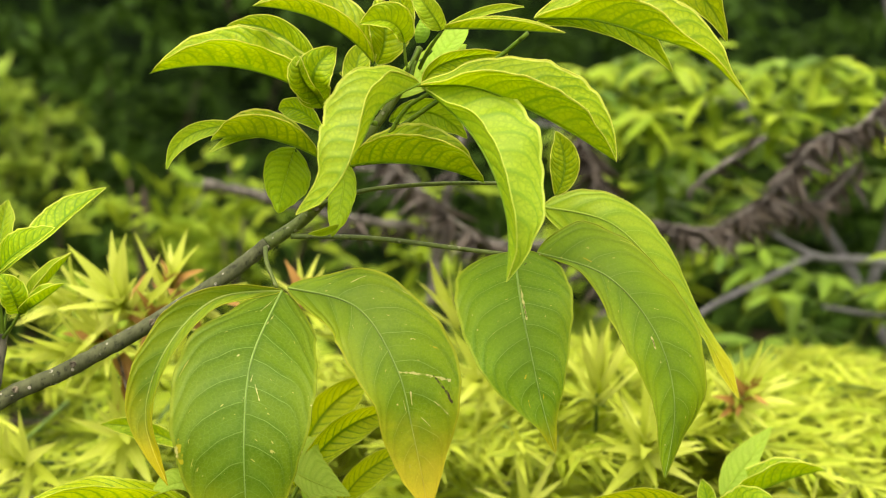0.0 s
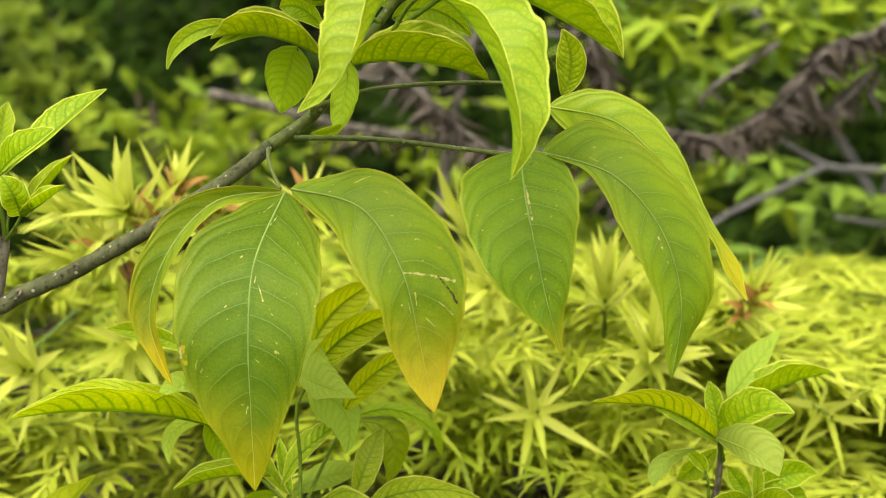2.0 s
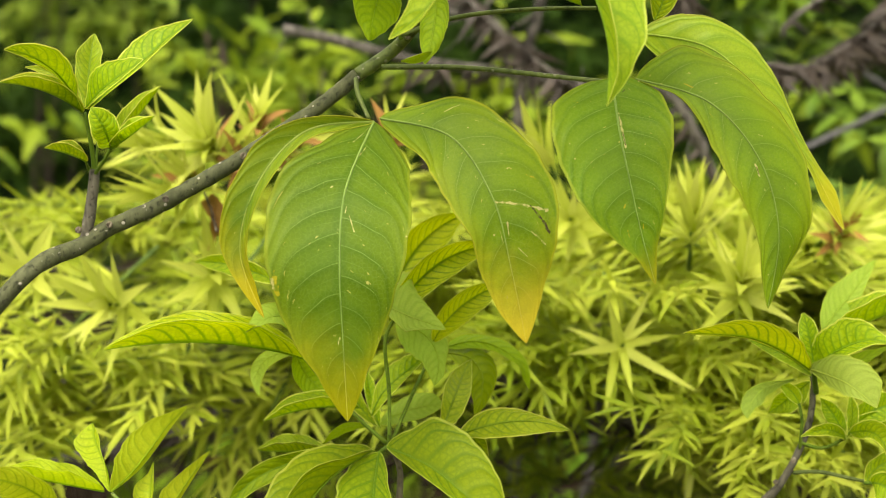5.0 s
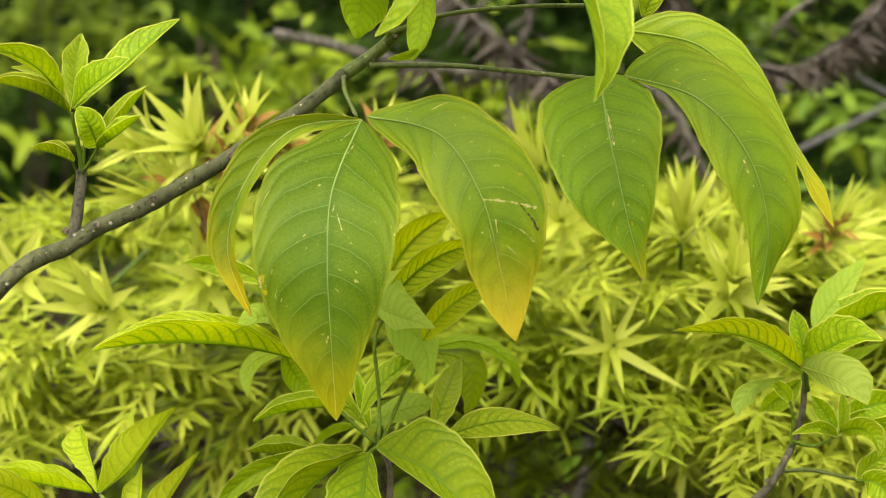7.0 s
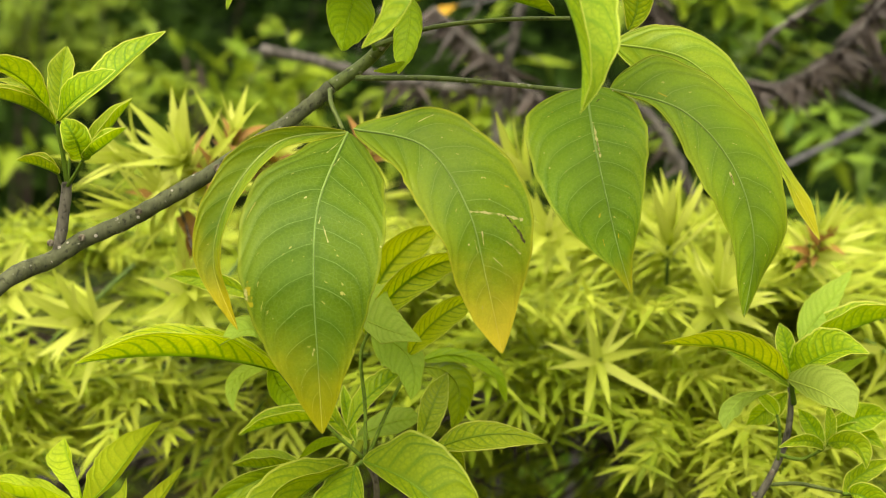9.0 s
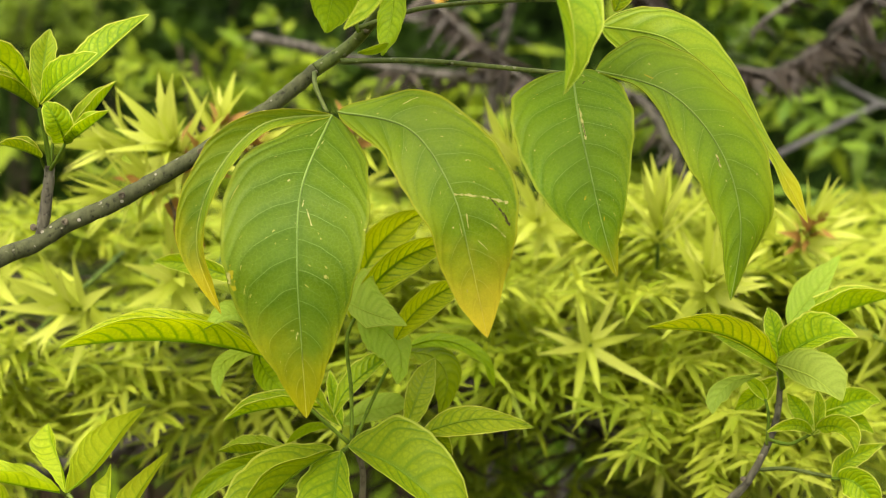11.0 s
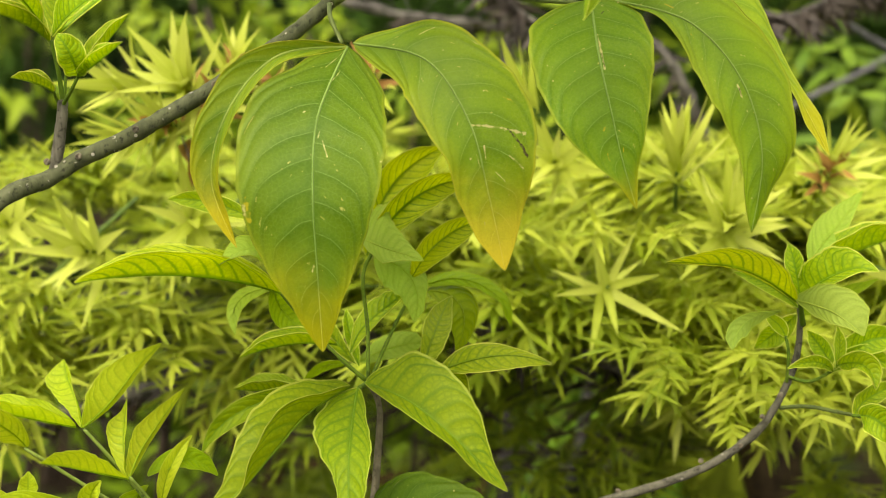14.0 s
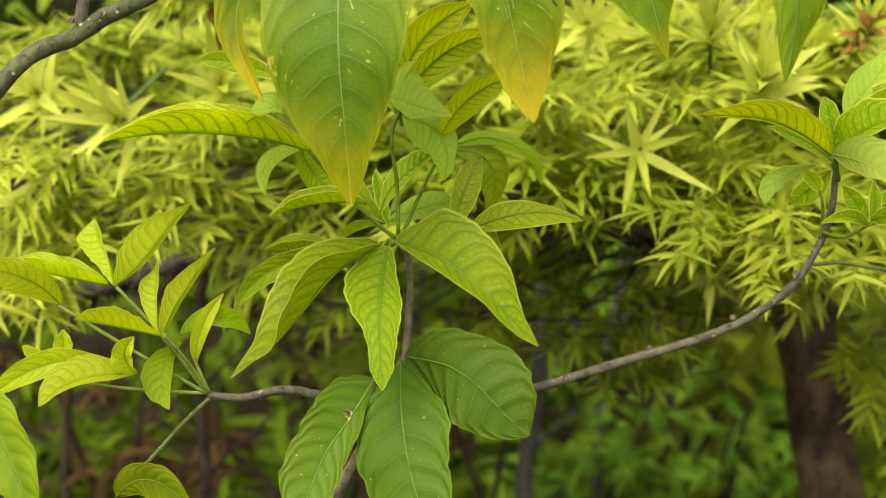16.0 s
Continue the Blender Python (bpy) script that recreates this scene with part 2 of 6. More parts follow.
GREYED = leaf_material("leaf_greyed", (0.29, 0.42, 0.065), (0.35, 0.48, 0.080), (0.40, 0.52, 0.08), (0.50, 0.60, 0.09), veins=10, gloss=0.6, thin=0.50, sheen=0.15)
OLIVE = leaf_material("leaf_olive", (0.21, 0.35, 0.010), (0.28, 0.42, 0.013), (0.28, 0.41, 0.02), (0.40, 0.48, 0.04), veins=10, thin=0.52, sheen=0.16)
OLIVE_TIPPED = leaf_material("leaf_olive_tipped", (0.19, 0.32, 0.012), (0.28, 0.40, 0.015), (0.36, 0.48, 0.07), (0.62, 0.68, 0.12), tip=(0.55, 0.50, 0.02), tip_from=0.93, veins=10)
DARK = leaf_material("leaf_dark", (0.048, 0.110, 0.006), (0.070, 0.142, 0.009), (0.15, 0.26, 0.04), (0.20, 0.30, 0.03), veins=8, scars=0.6, quilt=0.6, sheen=0.13, gloss=0.46, edge_light=0.3, ageing=0.1)
CHEWED = leaf_material("leaf_chewed", (0.066, 0.136, 0.008), (0.100, 0.175, 0.010), (0.17, 0.28, 0.05), (0.22, 0.32, 0.03), veins=10, scars=0.8, quilt=0.5, sheen=0.15, edge_light=0.3, marks=((0.52, 0.27, 0.60, 0.29, 0.034, CREAM), (0.54, 0.275, 0.62, 0.285, 0.024, SCAB), (0.60, 0.50, 0.61, 0.51, 0.008, GOLD)), ageing=0.15)
YELLOWGREEN = leaf_material("leaf_yellow_green", (0.135, 0.220, 0.008), (0.185, 0.260, 0.010), (0.26, 0.33, 0.03), (0.28, 0.33, 0.03), veins=9, scars=1.0, sheen=0.15, edge_light=0.3)


def simple_leaf(name, dark, light, rough=0.5, thin=0.35, blotch=35.0, island=True, spec=0.2):
    g = Graph(name)
    place = g.add("TexCoord").outputs["Object"]
    chance = g.add("NewGeometry").outputs["Random Per Island"] if island else g.add("ObjectInfo").outputs["Random"]
    uv = g.add("SeparateXYZ")
    g.put(uv.inputs[0], g.add("UVMap").outputs[0])
    rib = g.ramp(g.math("ABSOLUTE", g.math("SUBTRACT", uv.outputs[0], 0.5)), 0.02, 0.09, 1.0, 0.0)
    amount = g.math("ADD", g.math("MULTIPLY", chance, 0.7), g.math("MULTIPLY", g.noise(place, blotch, 3), 0.45))
    color = g.mix(g.math("SUBTRACT", amount, 0.05, clamp=True), dark, light)
    color = g.mix(g.math("MULTIPLY", rib, 0.35), color, light)
    normal = g.bump(g.math("ADD", g.noise(place, blotch * 9, 2), g.math("MULTIPLY", rib, -0.7)), 0.3, 0.001)
    return g.leafy(color, g.mix(0.5, color, light), thin, rough, normal, spec)


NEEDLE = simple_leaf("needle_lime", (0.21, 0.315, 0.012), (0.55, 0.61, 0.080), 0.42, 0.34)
# darker needle colours for lower sprays: the crown's shade is painted in
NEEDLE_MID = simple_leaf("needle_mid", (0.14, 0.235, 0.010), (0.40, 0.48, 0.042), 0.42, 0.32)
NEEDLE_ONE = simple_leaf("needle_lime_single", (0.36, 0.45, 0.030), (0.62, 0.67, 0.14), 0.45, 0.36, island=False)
NEEDLE_OLD_SHADED = simple_leaf("needle_old_shaded", (0.080, 0.145, 0.009), (0.29, 0.37, 0.025), 0.5, 0.28)
NEEDLE_RUST = simple_leaf("needle_rust", (0.20, 0.085, 0.02), (0.42, 0.24, 0.07), 0.6, 0.2)
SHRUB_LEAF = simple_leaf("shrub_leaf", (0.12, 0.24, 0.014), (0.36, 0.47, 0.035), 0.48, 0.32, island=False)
SHRUB_SHADE = simple_leaf("shrub_leaf_shaded", (0.055, 0.13, 0.014), (0.20, 0.32, 0.035), 0.48, 0.3, island=False)
SHRUB_YELLOW = simple_leaf("shrub_leaf_yellowed", (0.45, 0.22, 0.015), (0.65, 0.38, 0.03), 0.5, 0.3, island=False)
SHRUB_STUFF = simple_leaf("shrub_leaf_far", (0.08, 0.17, 0.010), (0.30, 0.40, 0.03), 0.5, 0.35, spec=0.12)
# near-black leaf colours hold the wood's shade; nothing overhead casts it
WOOD_LEAF_SHADED = simple_leaf("woodland_leaf", (0.003, 0.011, 0.002), (0.050, 0.108, 0.014), 0.6, 0.3, spec=0.04)
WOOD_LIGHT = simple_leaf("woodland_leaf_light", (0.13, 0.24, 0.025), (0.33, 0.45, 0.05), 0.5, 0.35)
# near-black ends of the leaf and olive colours stand for shaded gaps
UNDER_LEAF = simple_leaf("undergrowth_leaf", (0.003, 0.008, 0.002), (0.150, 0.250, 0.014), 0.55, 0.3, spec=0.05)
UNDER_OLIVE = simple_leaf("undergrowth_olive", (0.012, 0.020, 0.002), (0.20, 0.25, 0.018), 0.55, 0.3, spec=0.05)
UNDER_FERN = simple_leaf("undergrowth_fern", (0.03, 0.09, 0.008), (0.26, 0.47, 0.05), 0.55, 0.35, spec=0.05)
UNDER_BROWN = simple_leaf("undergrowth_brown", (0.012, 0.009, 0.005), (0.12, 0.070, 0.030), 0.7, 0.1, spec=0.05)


def bark(name, dark, light, dots=0.0, rough=0.75, grain=180.0, depth=0.0012, sheen=0.3):
    g = Graph(name)
    place = g.add("TexCoord").outputs["Object"]
    stretch = g.add("Mapping")
    g.put(stretch.inputs["Vector"], place)
    stretch.inputs["Scale"].default_value = (1.0, 1.0, 0.35)
    streaks = g.noise(stretch.outputs[0], grain, 5, 0.65)
    broad = g.noise(place, 22.0, 3)
    color = g.mix(g.ramp(g.math("ADD", g.math("MULTIPLY", streaks, 0.6), g.math("MULTIPLY", broad, 0.5)), 0.35, 0.75), dark, light)
    cracks = g.ramp(g.noise(place, grain * 1.4, 4, 0.7), 0.54, 0.66, 0.0, 0.75)
    color = g.mix(cracks, color, g.mix(0.75, color, (0.0, 0.0, 0.0)))
    height = g.math("SUBTRACT", streaks, cracks)
    if dots:
        pores = g.ramp(g.voronoi(place, 170.0), 0.15, 0.24, 1.0, 0.0)
        pores = g.math("MULTIPLY", pores, g.ramp(g.noise(place, 130.0, 1), 0.5, 0.56))
        color = g.mix(g.math("MULTIPLY", pores, dots), color, (0.45, 0.42, 0.34))
        height = g.math("ADD", height, pores)
    return g.close(g.surface(color, rough, g.bump(height, 0.7, depth), spec=sheen))


BARK_GREEN = bark("bark_grey_green", (0.040, 0.048, 0.020), (0.112, 0.124, 0.056), dots=0.9)
BARK_YOUNG = bark("bark_young_green", (0.058, 0.088, 0.016), (0.135, 0.178, 0.038), dots=0.35, rough=0.55, depth=0.0006)
BARK_GREY = bark("bark_grey", (0.044, 0.041, 0.026), (0.150, 0.142, 0.098), dots=0.55)
BARK_BROWN = bark("bark_brown", (0.010, 0.007, 0.005), (0.062, 0.042, 0.026), grain=45.0, depth=0.004)
BARK_DEAD = bark("bark_dead", (0.024, 0.021, 0.017), (0.185, 0.172, 0.150), grain=110.0, depth=0.004)
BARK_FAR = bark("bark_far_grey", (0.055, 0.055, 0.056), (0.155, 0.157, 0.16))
# darker copy of the grey bark, with shade put into its colour
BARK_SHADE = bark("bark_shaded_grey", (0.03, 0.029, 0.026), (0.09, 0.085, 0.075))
BARK_TRUNK = bark("bark_red_brown", (0.012, 0.008, 0.004), (0.120, 0.080, 0.038), grain=45.0, depth=0.004)
BARK_SCAR = bark("bark_scar", (0.08, 0.07, 0.045), (0.24, 0.205, 0.14))
PETIOLE = bark("petiole_green", (0.06, 0.125, 0.010), (0.14, 0.215, 0.022), sheen=0.12, rough=0.6, depth=0.0004)
SHOOT_GREEN = bark("shoot_green", (0.035, 0.085, 0.012), (0.16, 0.24, 0.03), rough=0.55, depth=0.0005)
SHOOT_PALE = bark("shoot_pale", (0.13, 0.20, 0.03), (0.26, 0.34, 0.06), rough=0.55, depth=0.0005)


def ground_material():
    g = Graph("woodland_floor")
    place = g.add("TexCoord").outputs["Object"]
    # soil and moss are darkened in colour for tree shade that nothing casts
    soil = g.mix(g.ramp(g.noise(place, 9.0, 5), 0.3, 0.7), (0.010, 0.007, 0.004), (0.030, 0.021, 0.012))
    moss = g.ramp(g.noise(place, 1.3, 4), 0.45, 0.62, 0.0, 0.85)
    color = g.mix(moss, soil, g.mix(g.noise(place, 40.0, 4), (0.008, 0.018, 0.003), (0.03, 0.055, 0.010)))
    height = g.math("ADD", g.noise(place, 55.0, 5), g.math("MULTIPLY", g.noise(place, 6.0, 2), 2.0))
    return g.close(g.surface(color, 0.95, g.bump(height, 0.8, 0.02), spec=0.05))


def thicket_material():
    g = Graph("distant_thicket_shaded")
    place = g.add("TexCoord").outputs["Object"]
    leaves = g.voronoi(place, 16.0)
    # black gaps between leaves and very dark greens: shade painted on the bank
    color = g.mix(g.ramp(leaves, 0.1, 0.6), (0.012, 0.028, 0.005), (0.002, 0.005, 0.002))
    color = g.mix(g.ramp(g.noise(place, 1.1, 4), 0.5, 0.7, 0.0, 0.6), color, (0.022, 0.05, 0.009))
    return g.close(g.surface(color, 0.9, g.bump(g.math("ADD", leaves, g.noise(place, 30.0, 4)), 1.0, 0.08), spec=0.02))


FLOOR = ground_material()
THICKET = thicket_material()


# ---- builders ----
def mesh_object(name, verts, faces, material, uvs=None, smooth=True):
    me = bpy.data.meshes.new(name)
    me.from_pydata(verts, [], faces)
    if uvs is not None:
        layer = me.uv_layers.new(name="UVMap")
        flat = [c for f in faces for i in f for c in uvs[i]]
        layer.data.foreach_set("uv", flat)
    for m in material if isinstance(material, (list, tuple)) else (material,):
        me.materials.append(m)
    me.polygons.foreach_set("use_smooth", [smooth] * len(me.polygons))
    me.update()
    return me


def part(name, me, parent, label="", kind=""):
    ob = new(name, me)
    ob.parent = parent
    return tagged(ob, label=label, kind=kind)


def plant(name, label, category, kind="", group=""):
    return tagged(new(name), label=label, category=category, kind=kind, group=group)


def spline(points, steps):
    """A smooth line through the points."""
    pts = [Vector(p) for p in points]
    line = []
    for i in range(len(pts) - 1):
        a, b, c, d = pts[max(i - 1, 0)], pts[i], pts[i + 1], pts[min(i + 2, len(pts) - 1)]
        for k in range(steps):
            t = k / steps
            line.append(0.5 * ((2 * b) + (c - a) * t + (2 * a - 5 * b + 4 * c - d) * t * t + (3 * b - a - 3 * c + d) * t**3))
    line.append(pts[-1])
    return line


def tube(line, r0, r1, sides=10, rough=0.0, seed=0.0, close=True):
    verts, faces = [], []
    n = len(line)
    ref = Vector((0.31, 0.11, 0.94))
    for i, p in enumerate(line):
        tan = (line[min(i + 1, n - 1)] - line[max(i - 1, 0)]).normalized()
        a = tan.cross(ref)
        if a.length < 0.05:
            a = tan.cross(Vector((1, 0, 0)))
        a.normalize()
        b = tan.cross(a)
        f = i / max(n - 1, 1)
        r = r0 + (r1 - r0) * f
        for k in range(sides):
            w = 2 * math.pi * k / sides
            d = a * math.cos(w) + b * math.sin(w)
            grow = 1 + rough * noise.noise((p + d * r) * (0.55 / max(r, 1e-4)) + Vector((seed, 0, 0)))
            verts.append(p + d * r * grow)
    for i in range(n - 1):
        for k in range(sides):
            q = (k + 1) % sides
            faces.append((i * sides + k, i * sides + q, (i + 1) * sides + q, (i + 1) * sides + k))
    if close:
        faces.append(tuple(range(sides))[::-1])
        faces.append(tuple((n - 1) * sides + k for k in range(sides)))
    return verts, faces


def limb(parent, name, points, r0, r1, material, steps=6, sides=12, rough=0.16, label=""):
    verts, faces = tube(spline(points, steps), r0, r1, sides, rough, r0 * 1000)
    return part(name, mesh_object(name, verts, faces, material), parent, label)


def petiole(parent, points, r0, r1, material):
    verts, faces = tube(spline(points, 5), r0 * 0.8, r1 * 0.8, 8, 0.05)
    return part("leaf", mesh_object("leaf_stalk", verts, faces, material), parent)


def knob(parent, at, r):
    """A leaf scar: a small domed ring."""
    bm = bmesh.new()
    bmesh.ops.create_icosphere(bm, subdivisions=2, radius=r)
    for v in bm.verts:
        v.co.y *= 0.6
        if v.co.y < -0.25 * r and (v.co.x**2 + v.co.z**2) ** 0.5 < 0.55 * r:
            v.co.y += 0.3 * r
        v.co += Vector(at)
    me = bpy.data.meshes.new("leaf_scar")
    bm.to_mesh(me)
    bm.free()
    me.materials.append(BARK_SCAR)
    return part("leaf_scar", me, parent)


def bud(parent, a, b, r):
    """A closed tip of young leaves: three slim folded blades pressed together."""
    a, b = Vector(a), Vector(b)
    verts, faces, uvs = [], [], []
    for k in range(3):
        side = Vector((math.cos(2.1 * k), math.sin(2.1 * k), 0)) * r * 0.35
        line = [a.lerp(b, f / 8) + side * math.sin(math.pi * f / 8) for f in range(9)]
        vs, fs = [], []
        for f, p in enumerate(line):
            w = r * (0.25 + 0.55 * math.sin(math.pi * min(1.0, f / 8 + 0.12))) * (1 - 0.75 * f / 8)
            vs += [p + Vector((math.cos(t) * w, math.sin(t) * w, 0)) for t in (0, 1.05, 2.1, 3.14, 4.19, 5.24)]
        for f in range(8):
            fs += [(f * 6 + q, f * 6 + (q + 1) % 6, f * 6 + 6 + (q + 1) % 6, f * 6 + 6 + q) for q in range(6)]
        faces += [tuple(x + len(verts) for x in f) for f in fs]
        uvs += [(0.3, i / 54) for i in range(len(vs))]
        verts += vs
    return part("bud", mesh_object("bud", verts, faces, PALE, uvs), parent)


def outline(v, wide, blunt, taper, drip):
    """Half width of a blade at v, widest at wide, blunt or tapered at its base, with a narrow drip tip."""
    if v < wide:
        return max(math.sin(math.pi / 2 * v / wide), 0.0) ** blunt
    w = max(math.cos(math.pi / 2 * (v - wide) / (1 - wide)), 0.0) ** taper
    return w * (1 - drip * math.sin(math.pi * min(1.0, max(0.0, (v - 0.82) / 0.19))))


def margins(verts, faces, uvs, rows, n, r):
    """The thickened pale rim along both margins of a blade whose grid is n points wide."""
    for k, u in ((0, 0.004), (n - 1, 0.996)):
        rv, rf = tube([verts[i * n + k] for i in range(rows + 1)], r, r * 0.7, 5, close=False)
        faces += [tuple(x + len(verts) for x in f) for f in rf]
        uvs += [(u, min(1.0, (i // 5) / rows)) for i in range(len(rv))]
        verts += rv


def leaflet(stalk, base, mid, tip, half, fold_left, fold_right, material, wide=0.42, wave=0.5, blunt=0.65, taper=0.74, drip=0.18):
    """One blade of a palmate leaf, along a bowed midrib, with halves folded about it."""
    b, m, t = Vector(base), Vector(mid), Vector(tip)
    ctrl = 2 * m - (b + t) / 2
    blunts = blunt if isinstance(blunt, tuple) else (blunt, blunt)
    rows, cols = 32, 6
    rng = random.Random(int((b.x * 7919 + m.z * 104729 + t.x * 31) * 1000))
    ph, ph2 = rng.uniform(0, 6.28), rng.uniform(0, 6.28)
    verts, uvs, faces = [], [], []
    length = (m - b).length + (t - m).length
    # the flat way across is held over the whole blade, so that it does not twist
    for i in range(rows + 1):
        v = 0.5 * i / rows + 0.5 * (i / rows) ** 1.9
        p = b * (1 - v) ** 2 + ctrl * 2 * v * (1 - v) + t * v * v
        tan = ((ctrl - b) * (1 - v) + (t - ctrl) * v).normalized()
        side = tan.cross(Vector((0, -1, 0)))
        if side.length < 0.05:
            side = Vector((1, 0, 0))
        side.normalize()
        up = side.cross(tan)
        if up.y > 0:
            up = -up
        for k in range(-cols, cols + 1):
            q = k / cols
            w = max(half * outline(v, wide, blunts[q > 0], taper, drip), 0.0004)
            fold = radians(fold_left if q < 0 else fold_right) * (1 - 0.15 * abs(q))
            ripple = wave * half * 0.30 * q * q * math.sin(v * 17 + ph + (1.5 if q > 0 else 0)) * math.sin(math.pi * v)
            ripple += wave * half * 0.05 * abs(q) ** 3 * math.sin(v * 41 + ph2)
            edge = 1 + 0.02 * wave * math.sin(v * 53 + ph) * abs(q)
            # left of the way from base to tip, as seen from the front
            out_ = side * (q * w * edge * math.cos(fold))
            lift = abs(q) * w * math.sin(fold) - half * 0.10 * q * q + ripple
            verts.append(p + out_ + up * lift)
            uvs.append((0.5 + 0.5 * q, v))
    n = 2 * cols + 1
    for i in range(rows):
        for k in range(n - 1):
            faces.append((i * n + k, i * n + k + 1, (i + 1) * n + k + 1, (i + 1) * n + k))
    # the raised midrib
    rib = [(verts[i * n + cols]) for i in range(0, rows + 1)]
    rv, rf = tube(rib, 0.0006 + half * 0.005, 0.0002, 6, close=False)
    faces += [tuple(x + len(verts) for x in f) for f in rf]
    uvs += [(0.5, min(1.0, (i // 6) / rows)) for i in range(len(rv))]
    verts += rv
    margins(verts, faces, uvs, rows, n, 0.0003 + half * 0.006)
    return part("leaflet", mesh_object("leaflet", verts, faces, material, uvs), stalk)


def blade(stalk, rib, right, left, lift_right, lift_left, material, wave=0.5, rim=0.0005, label="", shoulder=0.6):
    """A large blade on a curved midrib. right and left: its margins' offsets in mm at eighths of its length, to the two sides of
    the way from base to tip; a margin that has crossed the midrib belongs to a half folded over. lift: mm by which a half stands
    forward of the midrib, where it is widest."""
    line = spline(rib, 16)
    rows, cols = len(line) - 1, 8
    far = [0.0]
    for a, b in zip(line, line[1:]):
        far.append(far[-1] + (b - a).length)
    rng = random.Random(int(sum(right) * 10 + rib[0][2] * 1000))
    ph = [rng.uniform(0, 6.28) for _ in range(4)]

    def width(ws, v):
        if v < 0.125:
            return ws[0] * (8 * v) ** shoulder
        if v > 0.875:
            return ws[6] * (8 * (1 - v)) ** 0.85
        k = min(int(v * 8), 6)
        a, b, c, d = ws[max(k - 2, 0)], ws[k - 1], ws[k], ws[min(k + 1, 6)]
        t = v * 8 - k
        return 0.5 * (2 * b + (c - a) * t + (2 * a - 5 * b + 4 * c - d) * t * t + (3 * b - a - 3 * c + d) * t**3)

    top = [max(abs(w) for w in ws) for ws in (left, right)]
    verts, uvs, faces = [], [], []
    for i, p in enumerate(line):
        v = far[i] / far[-1]
        tan = line[min(i + 1, rows)] - line[max(i - 1, 0)]
        side = Vector((-tan.z, 0, tan.x)).normalized()
        for k in range(-cols, cols + 1):
            q = abs(k) / cols
            ws, lift, n = (right, lift_right, 1) if k > 0 else (left, lift_left, 0)
            w = width(ws, v)
            frill = 1 + wave * 0.035 * q * q * math.sin(v * 44 + ph[n]) + wave * 0.02 * q * q * math.sin(v * 79 + ph[n + 2])
            full = min(1.0, 5 * v) ** 0.7 * min(1.0, 2.2 * (1 - v)) ** 0.8
            rise = lift * full * q**1.25 - 0.06 * top[n] * q * q * full
            rise += wave * top[n] * 0.11 * q * q * math.sin(v * 19 + ph[n]) * math.sin(math.pi * v)
            verts.append(p + side * (w * q * frill * 0.001) - Vector((0, rise * 0.001, 0)))
            uvs.append((0.5 - 0.5 * k / cols, v))
    m = 2 * cols + 1
    for i in range(rows):
        for k in range(m - 1):
            faces.append((i * m + k, i * m + k + 1, (i + 1) * m + k + 1, (i + 1) * m + k))
    rv, rf = tube([verts[i * m + cols] for i in range(rows + 1)], 0.0008, 0.0002, 6, close=False)
    faces += [tuple(x + len(verts) for x in f) for f in rf]
    uvs += [(0.5, min(1.0, (i // 6) / rows)) for i in range(len(rv))]
    verts += rv
    margins(verts, faces, uvs, rows, m, rim)
    return part("leaflet", mesh_object("leaflet", verts, faces, material, uvs), stalk, label)


def needle_mesh(name, length, width, bend, material, twist=0.0):
    """A flat pointed blade along +x, a little keeled and bent back."""
    verts, uvs, faces = [], [], []
    rows = 6
    for i in range(rows + 1):
        v = i / rows
        w = width * 0.5 * (math.sin(math.pi * min(1.0, (0.12 + 0.88 * v) ** 0.62)) ** 0.9 if v < 1 else 0.02)
        z = -bend * length * v * v
        for q in (-1, 0, 1):
            a = twist * v
            verts.append(Vector((length * v, q * w * math.cos(a), z + abs(q) * w * 0.28 + q * w * math.sin(a))))
            uvs.append((0.5 + 0.5 * q, v))
    for i in range(rows):
        for k in range(2):
            faces.append((i * 3 + k, i * 3 + k + 1, i * 3 + k + 4, i * 3 + k + 3))
    return mesh_object(name, verts, faces, material, uvs)


def frame_of(way, up=Vector((0, 0, 1))):
    x = Vector(way).normalized()
    y = Vector(up).cross(x)
    if y.length < 0.05:
        y = Vector((0, 1, 0)).cross(x)
    y.normalize()
    z = x.cross(y)
    return Matrix((x, y, z)).transposed()


def lance_mesh(length, width, bend, material):
    """A blunt oblong blade along +x, keeled along its rib, on a short stalk."""
    verts, uvs, faces = [], [], []
    rows = 9
    for i in range(rows + 1):
        v = i / rows
        w = width * 0.5 * max(0.05, math.sin(math.pi * min(1.0, max(0.0, v - 0.06) / 0.94) ** 1.15) ** 0.75 if v < 1 else 0.05)
        for q in (-1, -0.5, 0, 0.5, 1):
            lift = abs(q) * w * 0.35 - q * q * w * 0.15 + 0.06 * w * math.sin(v * 22 + q * 2)
            verts.append(Vector((length * v, q * w, lift - bend * length * v * v)))
            uvs.append((0.5 + 0.5 * q, v))
    for i in range(rows):
        for k in range(4):
            faces.append((i * 5 + k, i * 5 + k + 1, i * 5 + k + 6, i * 5 + k + 5))
    return mesh_object("lance_leaf", verts, faces, material, uvs)


